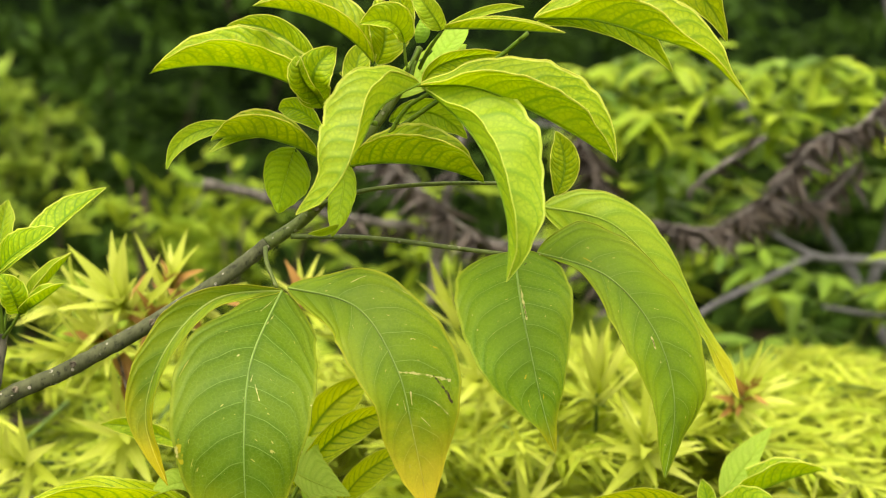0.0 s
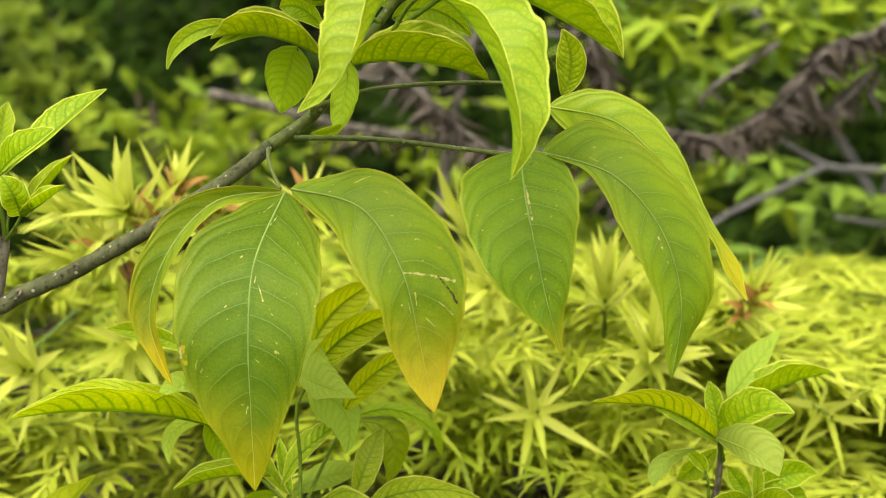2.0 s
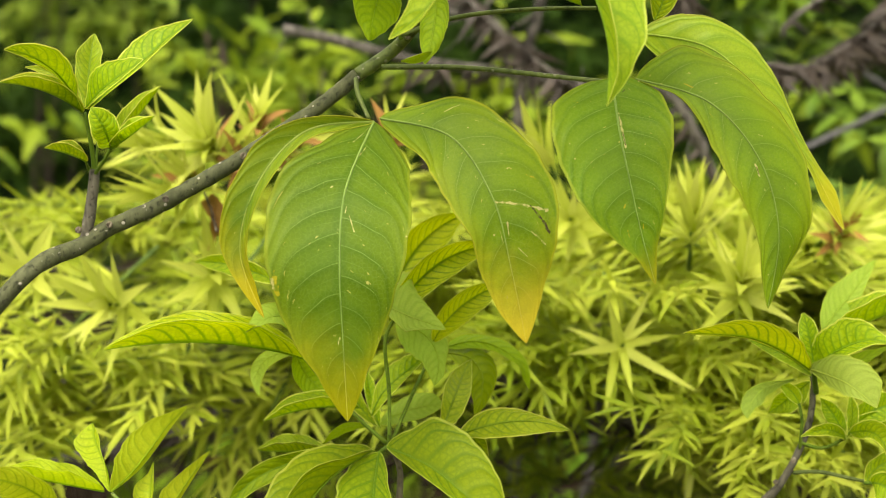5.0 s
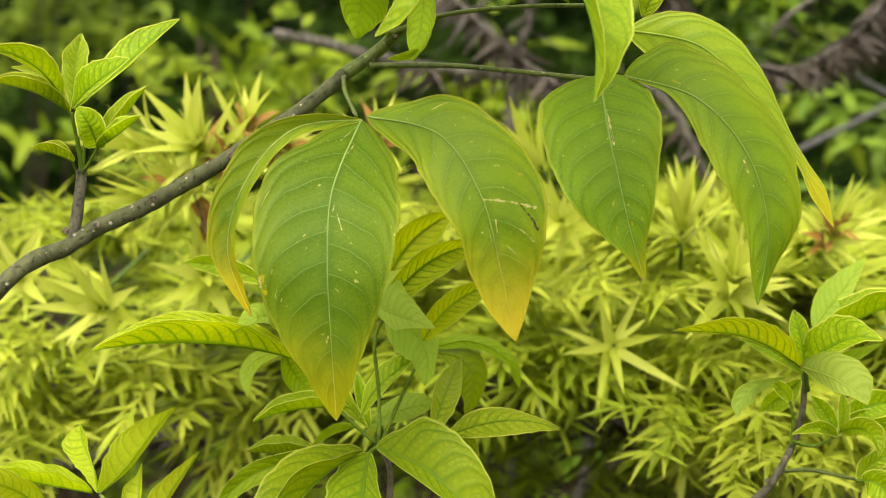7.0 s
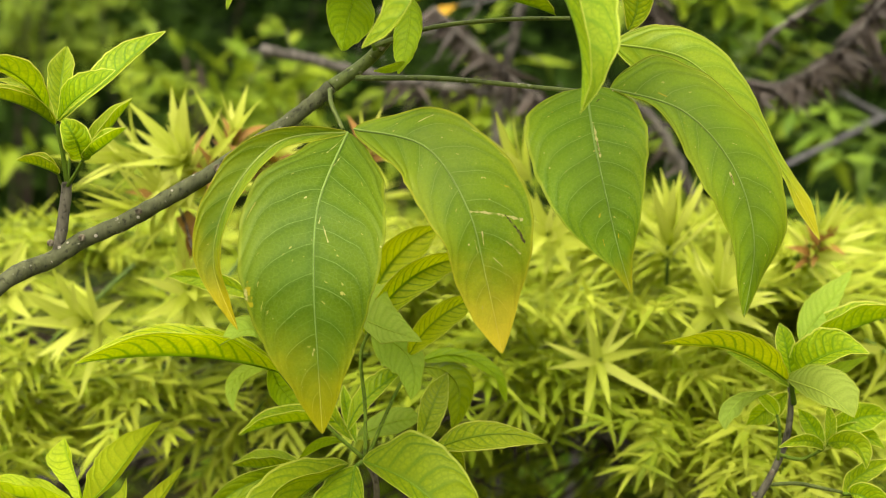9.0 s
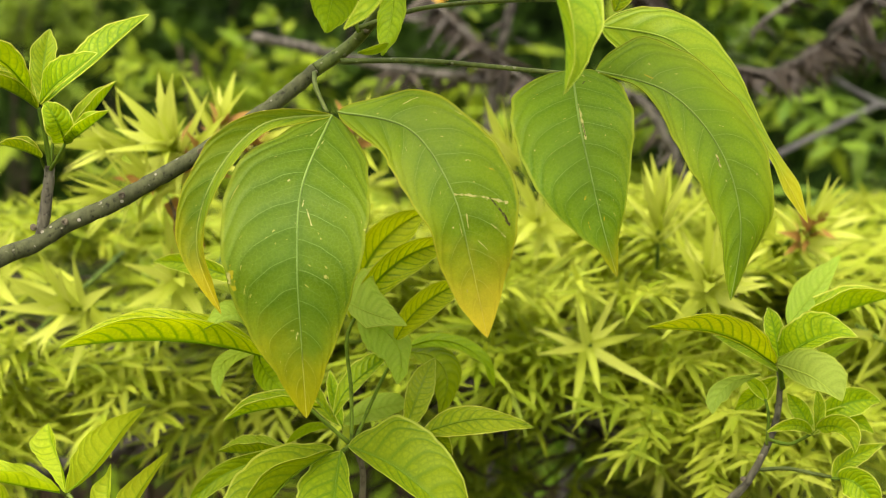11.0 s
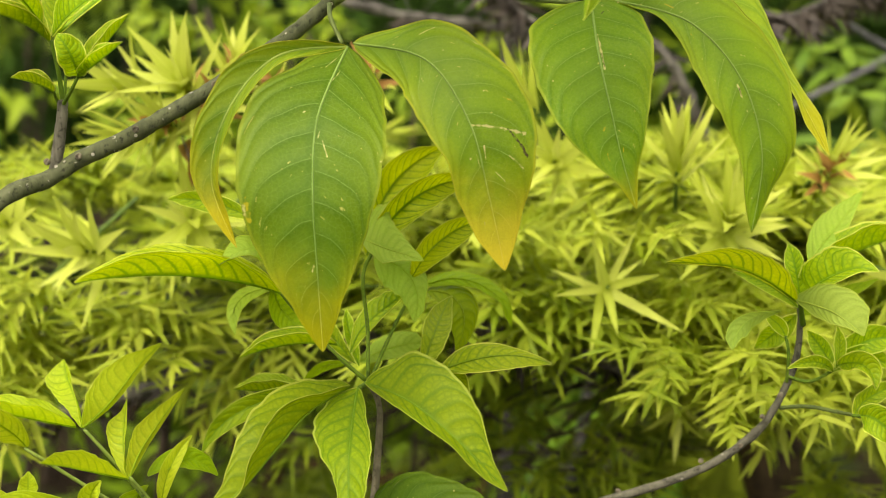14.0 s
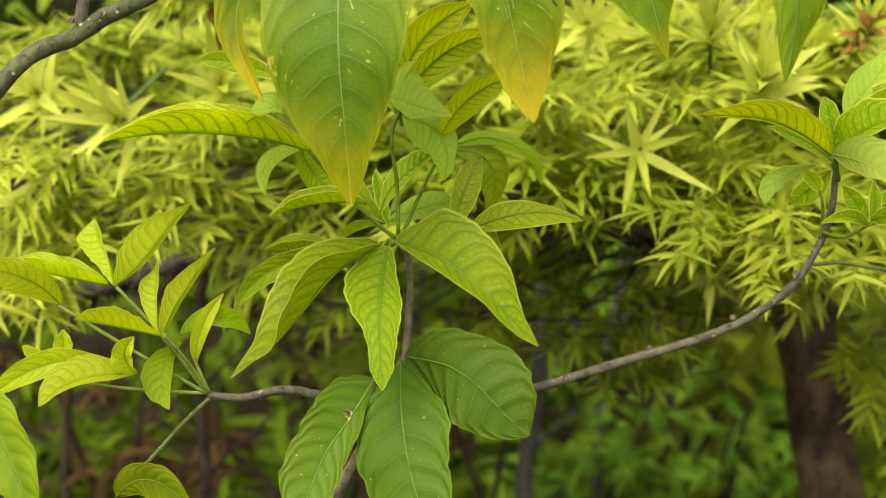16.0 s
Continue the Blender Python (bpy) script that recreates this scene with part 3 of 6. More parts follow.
class Heap:
    """Many small blades gathered into one mesh."""

    def __init__(self):
        self.verts, self.faces, self.uvs = [], [], []

    def add(self, at, rot, length, width, bend, rows=3):
        base = len(self.verts)
        for i in range(rows + 1):
            v = i / rows
            w = width * 0.5 * (math.sin(math.pi * (0.1 + 0.9 * v) ** 0.7) if i < rows else 0.03)
            z = -bend * length * v * v
            for q in (-1, 0, 1):
                self.verts.append(at + rot @ Vector((length * v, q * w, z + abs(q) * w * 0.3)))
                self.uvs.append((0.5 + 0.5 * q, v))
        for i in range(rows):
            for k in range(2):
                j = base + i * 3 + k
                self.faces.append((j, j + 1, j + 4, j + 3))

    def done(self, name, material, parent, label="", kind="stuff"):
        return part(name, mesh_object(name, self.verts, self.faces, material, self.uvs), parent, label, kind)


# ---- the near plants ----
# the leaning branch, its side shoot and its palmate leaves
branchy = plant("sapling_branch", "leaning grey-green sapling branch with drooping palmate leaves", "sapling")
limb(branchy, "branch", [(-0.882, 1.066, 0.000), (-0.832, 1.016, 0.139), (-0.612, 0.896, 0.889), (-0.362, 0.846, 1.229), (-0.297, 0.887, 1.284), (-0.249, 0.897, 1.307), (-0.198, 0.909, 1.335), (-0.146, 0.917, 1.368), (-0.119, 0.922, 1.389)], 0.0065, 0.0047, BARK_GREEN, steps=10)
limb(branchy, "young_shoot", [(-0.119, 0.922, 1.389), (-0.093, 0.927, 1.407), (-0.068, 0.894, 1.433), (-0.046, 0.891, 1.465), (-0.026, 0.889, 1.494), (-0.015, 0.882, 1.518)], 0.0047, 0.0022, BARK_YOUNG, steps=8, rough=0.08)
limb(branchy, "side_shoot", [(-0.298, 0.887, 1.284), (-0.295, 0.890, 1.300), (-0.292, 0.893, 1.320), (-0.291, 0.895, 1.331)], 0.0042, 0.0032, BARK_GREY)
knob(branchy, (-0.300, 0.882, 1.293), 0.0024)
knob(branchy, (-0.280, 0.884, 1.296), 0.0024)
knob(branchy, (-0.192, 0.895, 1.339), 0.0024)
knob(branchy, (-0.084, 0.913, 1.414), 0.0024)
knob(branchy, (-0.243, 0.888, 1.312), 0.0024)
stalk = petiole(branchy, [(-0.119, 0.913, 1.387), (-0.116, 0.895, 1.378), (-0.108, 0.884, 1.363)], 0.0022, 0.0015, BARK_YOUNG)
blade(stalk, [(-0.105, 0.884, 1.361), (-0.120, 0.847, 1.321), (-0.122, 0.826, 1.277), (-0.121, 0.824, 1.230), (-0.120, 0.827, 1.180)], (33.7, 40.5, 42.4, 39.2, 32.0, 22.4, 11.9), (-22.2, -40.5, -45.1, -43.8, -38.2, -28.4, -14.6), -4, 9, YELLOWING, 0.3, rim=0.00022, label="broad green blade turning yellow and orange at its tip")
blade(stalk, [(-0.105, 0.884, 1.361), (-0.146, 0.866, 1.357), (-0.175, 0.852, 1.326), (-0.187, 0.847, 1.284), (-0.173, 0.844, 1.242)], (4.2, 5.0, 6.0, 6.0, 5.4, 5.2, 4.4), (-5.0, -8.4, -14.2, -14.1, -13.9, -11.0, -5.4), 8, 5, AGEING, 0.6, rim=0.00022, label="narrow arching blade with yellowed margins")
blade(stalk, [(-0.101, 0.884, 1.363), (-0.055, 0.860, 1.353), (-0.029, 0.842, 1.317), (-0.018, 0.840, 1.273), (-0.009, 0.849, 1.224)], (10.8, 24.0, 31.2, 37.0, 34.8, 25.8, 13.3), (-15.3, -23.9, -25.9, -25.1, -19.7, -18.5, -13.1), -12, 6, TORN, 0.35, rim=0.00022, label="scratched and slit green blade with a bright yellow tip")
stalk = petiole(branchy, [(-0.103, 0.924, 1.394), (-0.048, 0.918, 1.393), (0.011, 0.903, 1.387), (0.057, 0.896, 1.382)], 0.0024, 0.0017, BARK_YOUNG)
blade(stalk, [(0.047, 0.896, 1.386), (0.050, 0.870, 1.354), (0.056, 0.860, 1.323), (0.063, 0.857, 1.291), (0.072, 0.859, 1.259)], (30.3, 34.0, 32.6, 27.3, 21.0, 14.0, 5.7), (-40.0, -41.7, -39.9, -35.9, -29.1, -17.8, -6.0), -5, 9, SCARRED, 0.25, rim=0.00022, label="heart-shaped green blade with a pale scar along its midrib", shoulder=0.40)
blade(stalk, [(0.062, 0.896, 1.385), (0.106, 0.880, 1.371), (0.136, 0.868, 1.336), (0.148, 0.862, 1.291), (0.142, 0.860, 1.243)], (27.4, 27.2, 26.5, 27.6, 25.2, 20.3, 7.2), (-2.6, -12.0, -19.4, -21.9, -18.9, -14.0, -9.4), -12, 4, HOLED, 0.5, rim=0.0004, label="drooping green blade with small holes and a notched tip")
stalk = petiole(branchy, [(-0.087, 0.892, 1.415), (-0.050, 0.901, 1.426), (-0.002, 0.910, 1.430), (0.038, 0.919, 1.430)], 0.0021, 0.0016, BARK_YOUNG)
blade(stalk, [(0.070, 0.954, 1.413), (0.116, 0.941, 1.402), (0.151, 0.933, 1.367), (0.180, 0.930, 1.326), (0.204, 0.930, 1.281)], (16.5, 19.0, 18.0, 13.8, 7.2, 4.5, 6.8), (-19.8, -19.3, -16.3, -12.8, -8.3, -2.4, -4.6), -8, 4, OLIVE_TIPPED, 0.5, rim=0.0005, label="slim drooping blade with a yellow tip")
leaflet(stalk, (0.076, 0.918, 1.422), (0.082, 0.920, 1.443), (0.076, 0.921, 1.465), 0.0119, 35, 45, YOUNG, 0.5, 0.3, 0.62)
stalk = petiole(branchy, [(-0.042, 0.879, 1.469), (-0.060, 0.879, 1.474), (-0.075, 0.871, 1.482)], 0.0022, 0.0014, PETIOLE)
leaflet(stalk, (-0.075, 0.871, 1.481), (-0.125, 0.856, 1.503), (-0.183, 0.856, 1.500), 0.0292, 142, -28, YOUNG, 0.5, 1.0, 0.5)
leaflet(stalk, (-0.076, 0.871, 1.479), (-0.080, 0.847, 1.498), (-0.066, 0.857, 1.516), 0.0142, 47, 39, YOUNG, 0.5, 0.8, 0.62)
leaflet(stalk, (-0.075, 0.880, 1.482), (-0.103, 0.900, 1.525), (-0.143, 0.909, 1.534), 0.0133, 41, 51, YOUNG, 0.45, 0.5, 0.62)
leaflet(stalk, (-0.077, 0.871, 1.483), (-0.086, 0.842, 1.496), (-0.088, 0.839, 1.510), 0.0108, 45, 73, YOUNG, 0.5, 0.6, 0.62)
stalk = petiole(branchy, [(-0.018, 0.882, 1.509), (-0.024, 0.872, 1.494), (-0.043, 0.865, 1.506)], 0.0018, 0.0012, PETIOLE)
leaflet(stalk, (-0.044, 0.865, 1.507), (-0.075, 0.858, 1.532), (-0.119, 0.859, 1.542), 0.0229, 135, -27, YOUNG, 0.45, 0.5, 0.62)
leaflet(stalk, (-0.042, 0.873, 1.507), (-0.037, 0.875, 1.528), (-0.044, 0.876, 1.547), 0.0198, 73, 38, YOUNG, 0.5, 0.6, 0.62)
stalk = petiole(branchy, [(-0.015, 0.882, 1.518), (-0.022, 0.856, 1.504), (-0.024, 0.848, 1.518)], 0.0016, 0.001, PETIOLE)
leaflet(stalk, (-0.024, 0.848, 1.518), (-0.032, 0.841, 1.530), (-0.051, 0.841, 1.529), 0.0149, 82, 45, YOUNG, 0.5, 0.7, 0.62)
leaflet(stalk, (-0.024, 0.857, 1.521), (-0.025, 0.858, 1.539), (-0.033, 0.860, 1.556), 0.0085, 40, 40, YOUNG, 0.5, 0.5, 0.62)
stalk = petiole(branchy, [(-0.015, 0.881, 1.505), (-0.008, 0.857, 1.516), (-0.001, 0.849, 1.525)], 0.0018, 0.0013, PETIOLE)
leaflet(stalk, (0.000, 0.849, 1.527), (0.033, 0.832, 1.525), (0.073, 0.823, 1.522), 0.0088, -24, 155, YOUNG, 0.5, 0.4, 0.62)
leaflet(stalk, (-0.001, 0.849, 1.526), (-0.008, 0.841, 1.537), (-0.019, 0.842, 1.550), 0.0091, 37, 59, FRESH, 0.5, 0.5, 0.62)
leaflet(stalk, (0.000, 0.858, 1.528), (0.027, 0.875, 1.540), (0.052, 0.884, 1.544), 0.0039, 47, 61, FRESH, 0.5, 0.4, 0.62)
stalk = petiole(branchy, [(-0.035, 0.887, 1.462), (-0.009, 0.880, 1.480), (0.024, 0.873, 1.502), (0.053, 0.857, 1.525)], 0.0022, 0.0017, PETIOLE)
blade(stalk, [(0.057, 0.858, 1.534), (0.091, 0.846, 1.532), (0.126, 0.835, 1.521), (0.159, 0.832, 1.508), (0.187, 0.836, 1.482)], (13.9, 25.1, 27.6, 28.6, 24.7, 14.5, 4.5), (5.7, 14.2, 16.9, 13.8, 5.5, 2.6, 0.9), -10, 15, YOUNG, 0.6)
leaflet(stalk, (0.058, 0.858, 1.531), (0.108, 0.875, 1.533), (0.146, 0.873, 1.502), 0.0112, 49, 41, YOUNG, 0.5, 0.5, 0.62)
leaflet(stalk, (0.058, 0.858, 1.535), (0.141, 0.894, 1.566), (0.188, 0.908, 1.524), 0.0167, 60, 34, YOUNG, 0.55, 0.5, 0.62)
stalk = petiole(branchy, [(-0.029, 0.880, 1.489), (-0.025, 0.855, 1.496), (-0.021, 0.839, 1.503)], 0.0018, 0.0014, PETIOLE)
blade(stalk, [(-0.014, 0.842, 1.493), (-0.037, 0.822, 1.478), (-0.050, 0.808, 1.453), (-0.065, 0.803, 1.431), (-0.087, 0.807, 1.414)], (-14.0, -11.1, -6.0, -3.0, 0.3, 1.7, 3.2), (-18.9, -27.2, -29.7, -26.8, -22.5, -13.6, -6.4), 16, -5, FRESH, 0.7)
stalk = petiole(branchy, [(-0.034, 0.879, 1.463), (-0.023, 0.871, 1.479), (-0.006, 0.855, 1.489)], 0.002, 0.0015, PETIOLE)
blade(stalk, [(-0.011, 0.857, 1.490), (0.014, 0.830, 1.466), (0.030, 0.808, 1.438), (0.038, 0.798, 1.407), (0.037, 0.796, 1.375)], (20.3, 32.4, 34.9, 34.9, 27.4, 22.7, 12.7), (2.0, 8.3, 8.7, 7.7, 5.5, 4.7, 4.6), -6, 16, FRESH, 0.7)
blade(stalk, [(-0.016, 0.855, 1.492), (0.017, 0.843, 1.491), (0.048, 0.837, 1.479), (0.078, 0.837, 1.463), (0.107, 0.843, 1.445)], (6.7, 16.6, 25.4, 31.5, 32.8, 30.6, 20.7), (2.0, 8.8, 13.9, 17.0, 17.6, 16.0, 9.1), -10, 15, YOUNG, 0.6)
leaflet(stalk, (-0.013, 0.872, 1.491), (0.002, 0.890, 1.509), (0.043, 0.908, 1.516), 0.0114, 79, 37, YOUNG, 0.5, 0.5, 0.62)
stalk = petiole(branchy, [(-0.049, 0.886, 1.451), (-0.052, 0.878, 1.449), (-0.056, 0.869, 1.446)], 0.0016, 0.0014, PETIOLE)
leaflet(stalk, (-0.059, 0.869, 1.442), (-0.015, 0.860, 1.443), (0.027, 0.868, 1.431), 0.0287, -30, 152, YOUNG, 0.48, 0.8, 0.5)
leaflet(stalk, (-0.035, 0.896, 1.471), (-0.009, 0.897, 1.477), (0.016, 0.904, 1.460), 0.0115, 49, 39, FRESH, 0.5, 0.4, 0.62)
stalk = petiole(branchy, [(-0.053, 0.886, 1.447), (-0.067, 0.878, 1.449), (-0.078, 0.869, 1.452)], 0.0018, 0.0014, PETIOLE)
leaflet(stalk, (-0.080, 0.869, 1.448), (-0.113, 0.853, 1.460), (-0.145, 0.853, 1.458), 0.0197, 159, -31, YOUNG, 0.5, 0.5, 0.62)
leaflet(stalk, (-0.078, 0.879, 1.465), (-0.093, 0.888, 1.478), (-0.108, 0.897, 1.479), 0.0097, 42, 54, YOUNG, 0.5, 0.5, 0.62)
leaflet(stalk, (-0.113, 0.870, 1.461), (-0.128, 0.861, 1.461), (-0.145, 0.852, 1.451), 0.0038, 47, 43, FRESH, 0.5, 0.4, 0.62)
leaflet(stalk, (-0.126, 0.887, 1.467), (-0.164, 0.896, 1.463), (-0.181, 0.894, 1.440), 0.0071, 42, 46, FRESH, 0.5, 0.4, 0.62)
stalk = petiole(branchy, [(-0.087, 0.892, 1.412), (-0.092, 0.893, 1.432), (-0.096, 0.886, 1.453)], 0.0018, 0.0012, PETIOLE)
leaflet(stalk, (-0.096, 0.886, 1.454), (-0.101, 0.877, 1.435), (-0.105, 0.867, 1.413), 0.0168, -31, 37, OLIVE, 0.42, 0.4, 0.62)
leaflet(stalk, (-0.064, 0.886, 1.445), (-0.064, 0.867, 1.422), (-0.070, 0.857, 1.398), 0.0091, 30, -13, OLIVE, 0.45, 0.8, 0.62)
leaflet(stalk, (-0.066, 0.857, 1.405), (-0.073, 0.849, 1.402), (-0.084, 0.849, 1.400), 0.0030, -18, 61, OLIVE, 0.5, 0.4, 0.62)
stalk = petiole(branchy, [(-0.015, 0.882, 1.509), (-0.011, 0.882, 1.512), (-0.007, 0.882, 1.516)], 0.0012, 0.001, PETIOLE)
leaflet(stalk, (-0.032, 0.914, 1.488), (-0.009, 0.924, 1.507), (0.016, 0.934, 1.524), 0.0128, -16, 30, PALE, 0.5, 0.4, 0.62)
leaflet(stalk, (-0.048, 0.905, 1.481), (-0.058, 0.915, 1.504), (-0.049, 0.926, 1.527), 0.0109, 44, 37, YOUNG, 0.5, 0.4, 0.62)
leaflet(stalk, (-0.014, 0.890, 1.502), (0.002, 0.900, 1.519), (0.018, 0.909, 1.538), 0.0101, -16, 55, PALE, 0.5, 0.4, 0.62)
leaflet(stalk, (-0.013, 0.898, 1.495), (0.006, 0.907, 1.510), (0.025, 0.916, 1.511), 0.0086, -16, 51, PALE, 0.5, 0.4, 0.62)
leaflet(stalk, (-0.035, 0.897, 1.477), (-0.050, 0.906, 1.492), (-0.069, 0.915, 1.504), 0.0072, 40, 40, YOUNG, 0.5, 0.4, 0.62)
bud(branchy, (-0.014, 0.857, 1.519), (-0.012, 0.858, 1.538), 0.006)
stalk = petiole(branchy, [(-0.291, 0.895, 1.329), (-0.291, 0.890, 1.350), (-0.292, 0.884, 1.369)], 0.0022, 0.0016, PETIOLE)
blade(stalk, [(-0.294, 0.884, 1.371), (-0.297, 0.871, 1.386), (-0.303, 0.859, 1.398), (-0.314, 0.850, 1.407), (-0.327, 0.845, 1.411)], (1.7, 2.8, 3.1, 3.2, 3.3, 3.3, 2.0), (-3.5, -8.0, -11.0, -13.6, -13.3, -9.7, -5.5), -6, 10, YOUNG, 0.5, rim=0.0004)
leaflet(stalk, (-0.293, 0.884, 1.369), (-0.308, 0.860, 1.384), (-0.330, 0.842, 1.391), 0.0118, 169, -51, YOUNG, 0.45, 0.4, 0.62)
leaflet(stalk, (-0.291, 0.885, 1.372), (-0.294, 0.906, 1.397), (-0.293, 0.918, 1.419), 0.0115, 65, 39, FRESH, 0.5, 0.5, 0.62)
blade(stalk, [(-0.291, 0.884, 1.372), (-0.279, 0.873, 1.382), (-0.267, 0.866, 1.390), (-0.256, 0.864, 1.397), (-0.247, 0.866, 1.403)], (5.3, 10.1, 12.9, 13.3, 12.5, 9.4, 6.3), (-2.2, -3.3, -3.4, -3.5, -3.5, -2.7, -1.6), -6, 9, YOUNG, 0.6, rim=0.0004)
blade(stalk, [(-0.291, 0.888, 1.371), (-0.276, 0.897, 1.385), (-0.260, 0.906, 1.399), (-0.245, 0.915, 1.414), (-0.228, 0.923, 1.427)], (5.1, 9.1, 12.2, 14.5, 13.7, 10.4, 5.3), (-2.0, -2.4, -2.7, -3.0, -2.9, -2.7, -1.7), -5, 9, YOUNG, 0.5, rim=0.0004)
leaflet(stalk, (-0.294, 0.884, 1.371), (-0.309, 0.895, 1.390), (-0.336, 0.904, 1.398), 0.0053, 70, 25, FRESH, 0.5, 0.4, 0.62)
stalk = petiole(branchy, [(-0.291, 0.894, 1.328), (-0.280, 0.879, 1.338), (-0.273, 0.873, 1.347)], 0.0018, 0.0012, PETIOLE)
leaflet(stalk, (-0.273, 0.873, 1.347), (-0.272, 0.858, 1.361), (-0.280, 0.859, 1.374), 0.0110, 69, 21, YOUNG, 0.5, 0.5, 0.62)
leaflet(stalk, (-0.273, 0.873, 1.347), (-0.258, 0.885, 1.366), (-0.245, 0.898, 1.385), 0.0114, -19, 124, YOUNG, 0.5, 0.4, 0.62)
leaflet(stalk, (-0.272, 0.873, 1.347), (-0.254, 0.858, 1.357), (-0.240, 0.861, 1.368), 0.0099, -25, 145, YOUNG, 0.5, 0.4, 0.62)
stalk = petiole(branchy, [(-0.292, 0.894, 1.326), (-0.295, 0.895, 1.331), (-0.294, 0.887, 1.337)], 0.0014, 0.001, PETIOLE)
leaflet(stalk, (-0.294, 0.887, 1.337), (-0.303, 0.879, 1.343), (-0.318, 0.879, 1.347), 0.0102, 162, -48, YOUNG, 0.5, 0.4, 0.62)
stalk = petiole(branchy, [(-0.293, 0.903, 1.329), (-0.292, 0.905, 1.341), (-0.291, 0.908, 1.355)], 0.0014, 0.001, PETIOLE)
leaflet(stalk, (-0.291, 0.908, 1.355), (-0.288, 0.909, 1.362), (-0.284, 0.910, 1.369), 0.0045, 56, 30, YOUNG, 0.5, 0.4, 0.62)
# the upright sapling with its side branches
sapling = plant("sapling", "young upright sapling with glossy palmate leaves and grey side branches", "sapling")
limb(sapling, "main_stem", [(-0.288, 0.950, 0.000), (-0.268, 0.920, 0.360), (-0.198, 0.890, 0.860), (-0.153, 0.880, 0.960), (-0.139, 0.888, 0.985), (-0.120, 0.898, 1.017), (-0.104, 0.907, 1.044), (-0.099, 0.917, 1.081), (-0.097, 0.922, 1.116), (-0.104, 0.922, 1.133)], 0.0060, 0.0016, BARK_SCAR)
limb(sapling, "side_branch", [(-0.125, 0.895, 1.007), (-0.086, 0.900, 1.011), (-0.051, 0.905, 1.021), (-0.014, 0.915, 1.028), (0.046, 0.928, 1.042), (0.106, 0.945, 1.054), (0.144, 0.956, 1.068), (0.172, 0.968, 1.087)], 0.0037, 0.0028, BARK_GREY)
limb(sapling, "young_shoot", [(0.159, 0.962, 1.076), (0.172, 0.968, 1.087), (0.187, 0.975, 1.110), (0.197, 0.983, 1.134), (0.200, 0.990, 1.161), (0.199, 0.992, 1.170)], 0.0029, 0.0021, BARK_GREY)
limb(sapling, "side_branch", [(-0.113, 0.902, 1.029), (-0.139, 0.891, 1.029), (-0.156, 0.883, 1.037), (-0.181, 0.874, 1.045), (-0.206, 0.863, 1.044), (-0.226, 0.854, 1.050)], 0.0040, 0.0024, BARK_GREY)
limb(sapling, "twig", [(0.183, 0.972, 1.097), (0.201, 0.965, 1.100), (0.221, 0.957, 1.098), (0.242, 0.958, 1.093)], 0.0015, 0.0012, BARK_YOUNG)
knob(sapling, (0.124, 0.944, 1.068), 0.0020)
knob(sapling, (0.168, 0.955, 1.096), 0.0020)
knob(sapling, (0.181, 0.960, 1.110), 0.0020)
knob(sapling, (0.066, 0.934, 1.050), 0.0020)
knob(sapling, (0.152, 0.949, 1.077), 0.0020)
stalk = petiole(sapling, [(-0.104, 0.922, 1.134), (-0.106, 0.913, 1.134), (-0.108, 0.904, 1.135)], 0.0022, 0.002, PETIOLE)
blade(stalk, [(-0.114, 0.904, 1.136), (-0.139, 0.875, 1.126), (-0.158, 0.850, 1.108), (-0.177, 0.832, 1.089), (-0.201, 0.819, 1.074)], (-7.0, -13.7, -16.2, -13.1, -8.9, -0.8, -1.4), (-11.5, -20.0, -25.8, -27.1, -22.7, -16.1, -7.6), 14, -6, GROWN, 0.5, rim=0.0003)
blade(stalk, [(-0.109, 0.904, 1.135), (-0.110, 0.875, 1.119), (-0.110, 0.850, 1.102), (-0.109, 0.835, 1.083), (-0.107, 0.823, 1.063)], (7.2, 9.6, 13.2, 14.4, 13.1, 10.9, 8.5), (-18.1, -24.1, -24.2, -19.0, -10.8, -7.5, -6.7), 8, 3, GROWN, 0.7, rim=0.0003)
blade(stalk, [(-0.104, 0.905, 1.138), (-0.075, 0.885, 1.132), (-0.051, 0.870, 1.118), (-0.030, 0.860, 1.100), (-0.010, 0.854, 1.080)], (14.5, 29.4, 30.1, 28.1, 22.8, 13.4, 5.1), (-2.5, -4.4, -4.8, -3.9, -2.8, -4.1, -4.1), -8, 12, GROWN, 0.4, rim=0.0003)
leaflet(stalk, (-0.116, 0.911, 1.131), (-0.181, 0.904, 1.123), (-0.214, 0.893, 1.094), 0.0091, 50, 29, GROWN, 0.5, 0.5, 0.62)
leaflet(stalk, (-0.152, 0.942, 1.124), (-0.176, 0.940, 1.123), (-0.200, 0.938, 1.125), 0.0141, 159, -52, GROWN, 0.5, 0.4, 0.62)
stalk = petiole(sapling, [(-0.104, 0.922, 1.134), (-0.120, 0.932, 1.144), (-0.130, 0.934, 1.154)], 0.002, 0.0015, PETIOLE)
leaflet(stalk, (-0.126, 0.935, 1.157), (-0.156, 0.916, 1.162), (-0.187, 0.903, 1.157), 0.0132, 161, -50, YOUNG, 0.5, 0.4, 0.62)
leaflet(stalk, (-0.122, 0.948, 1.139), (-0.139, 0.955, 1.136), (-0.156, 0.959, 1.122), 0.0038, -4, 28, OLIVE, 0.5, 0.4, 0.62)
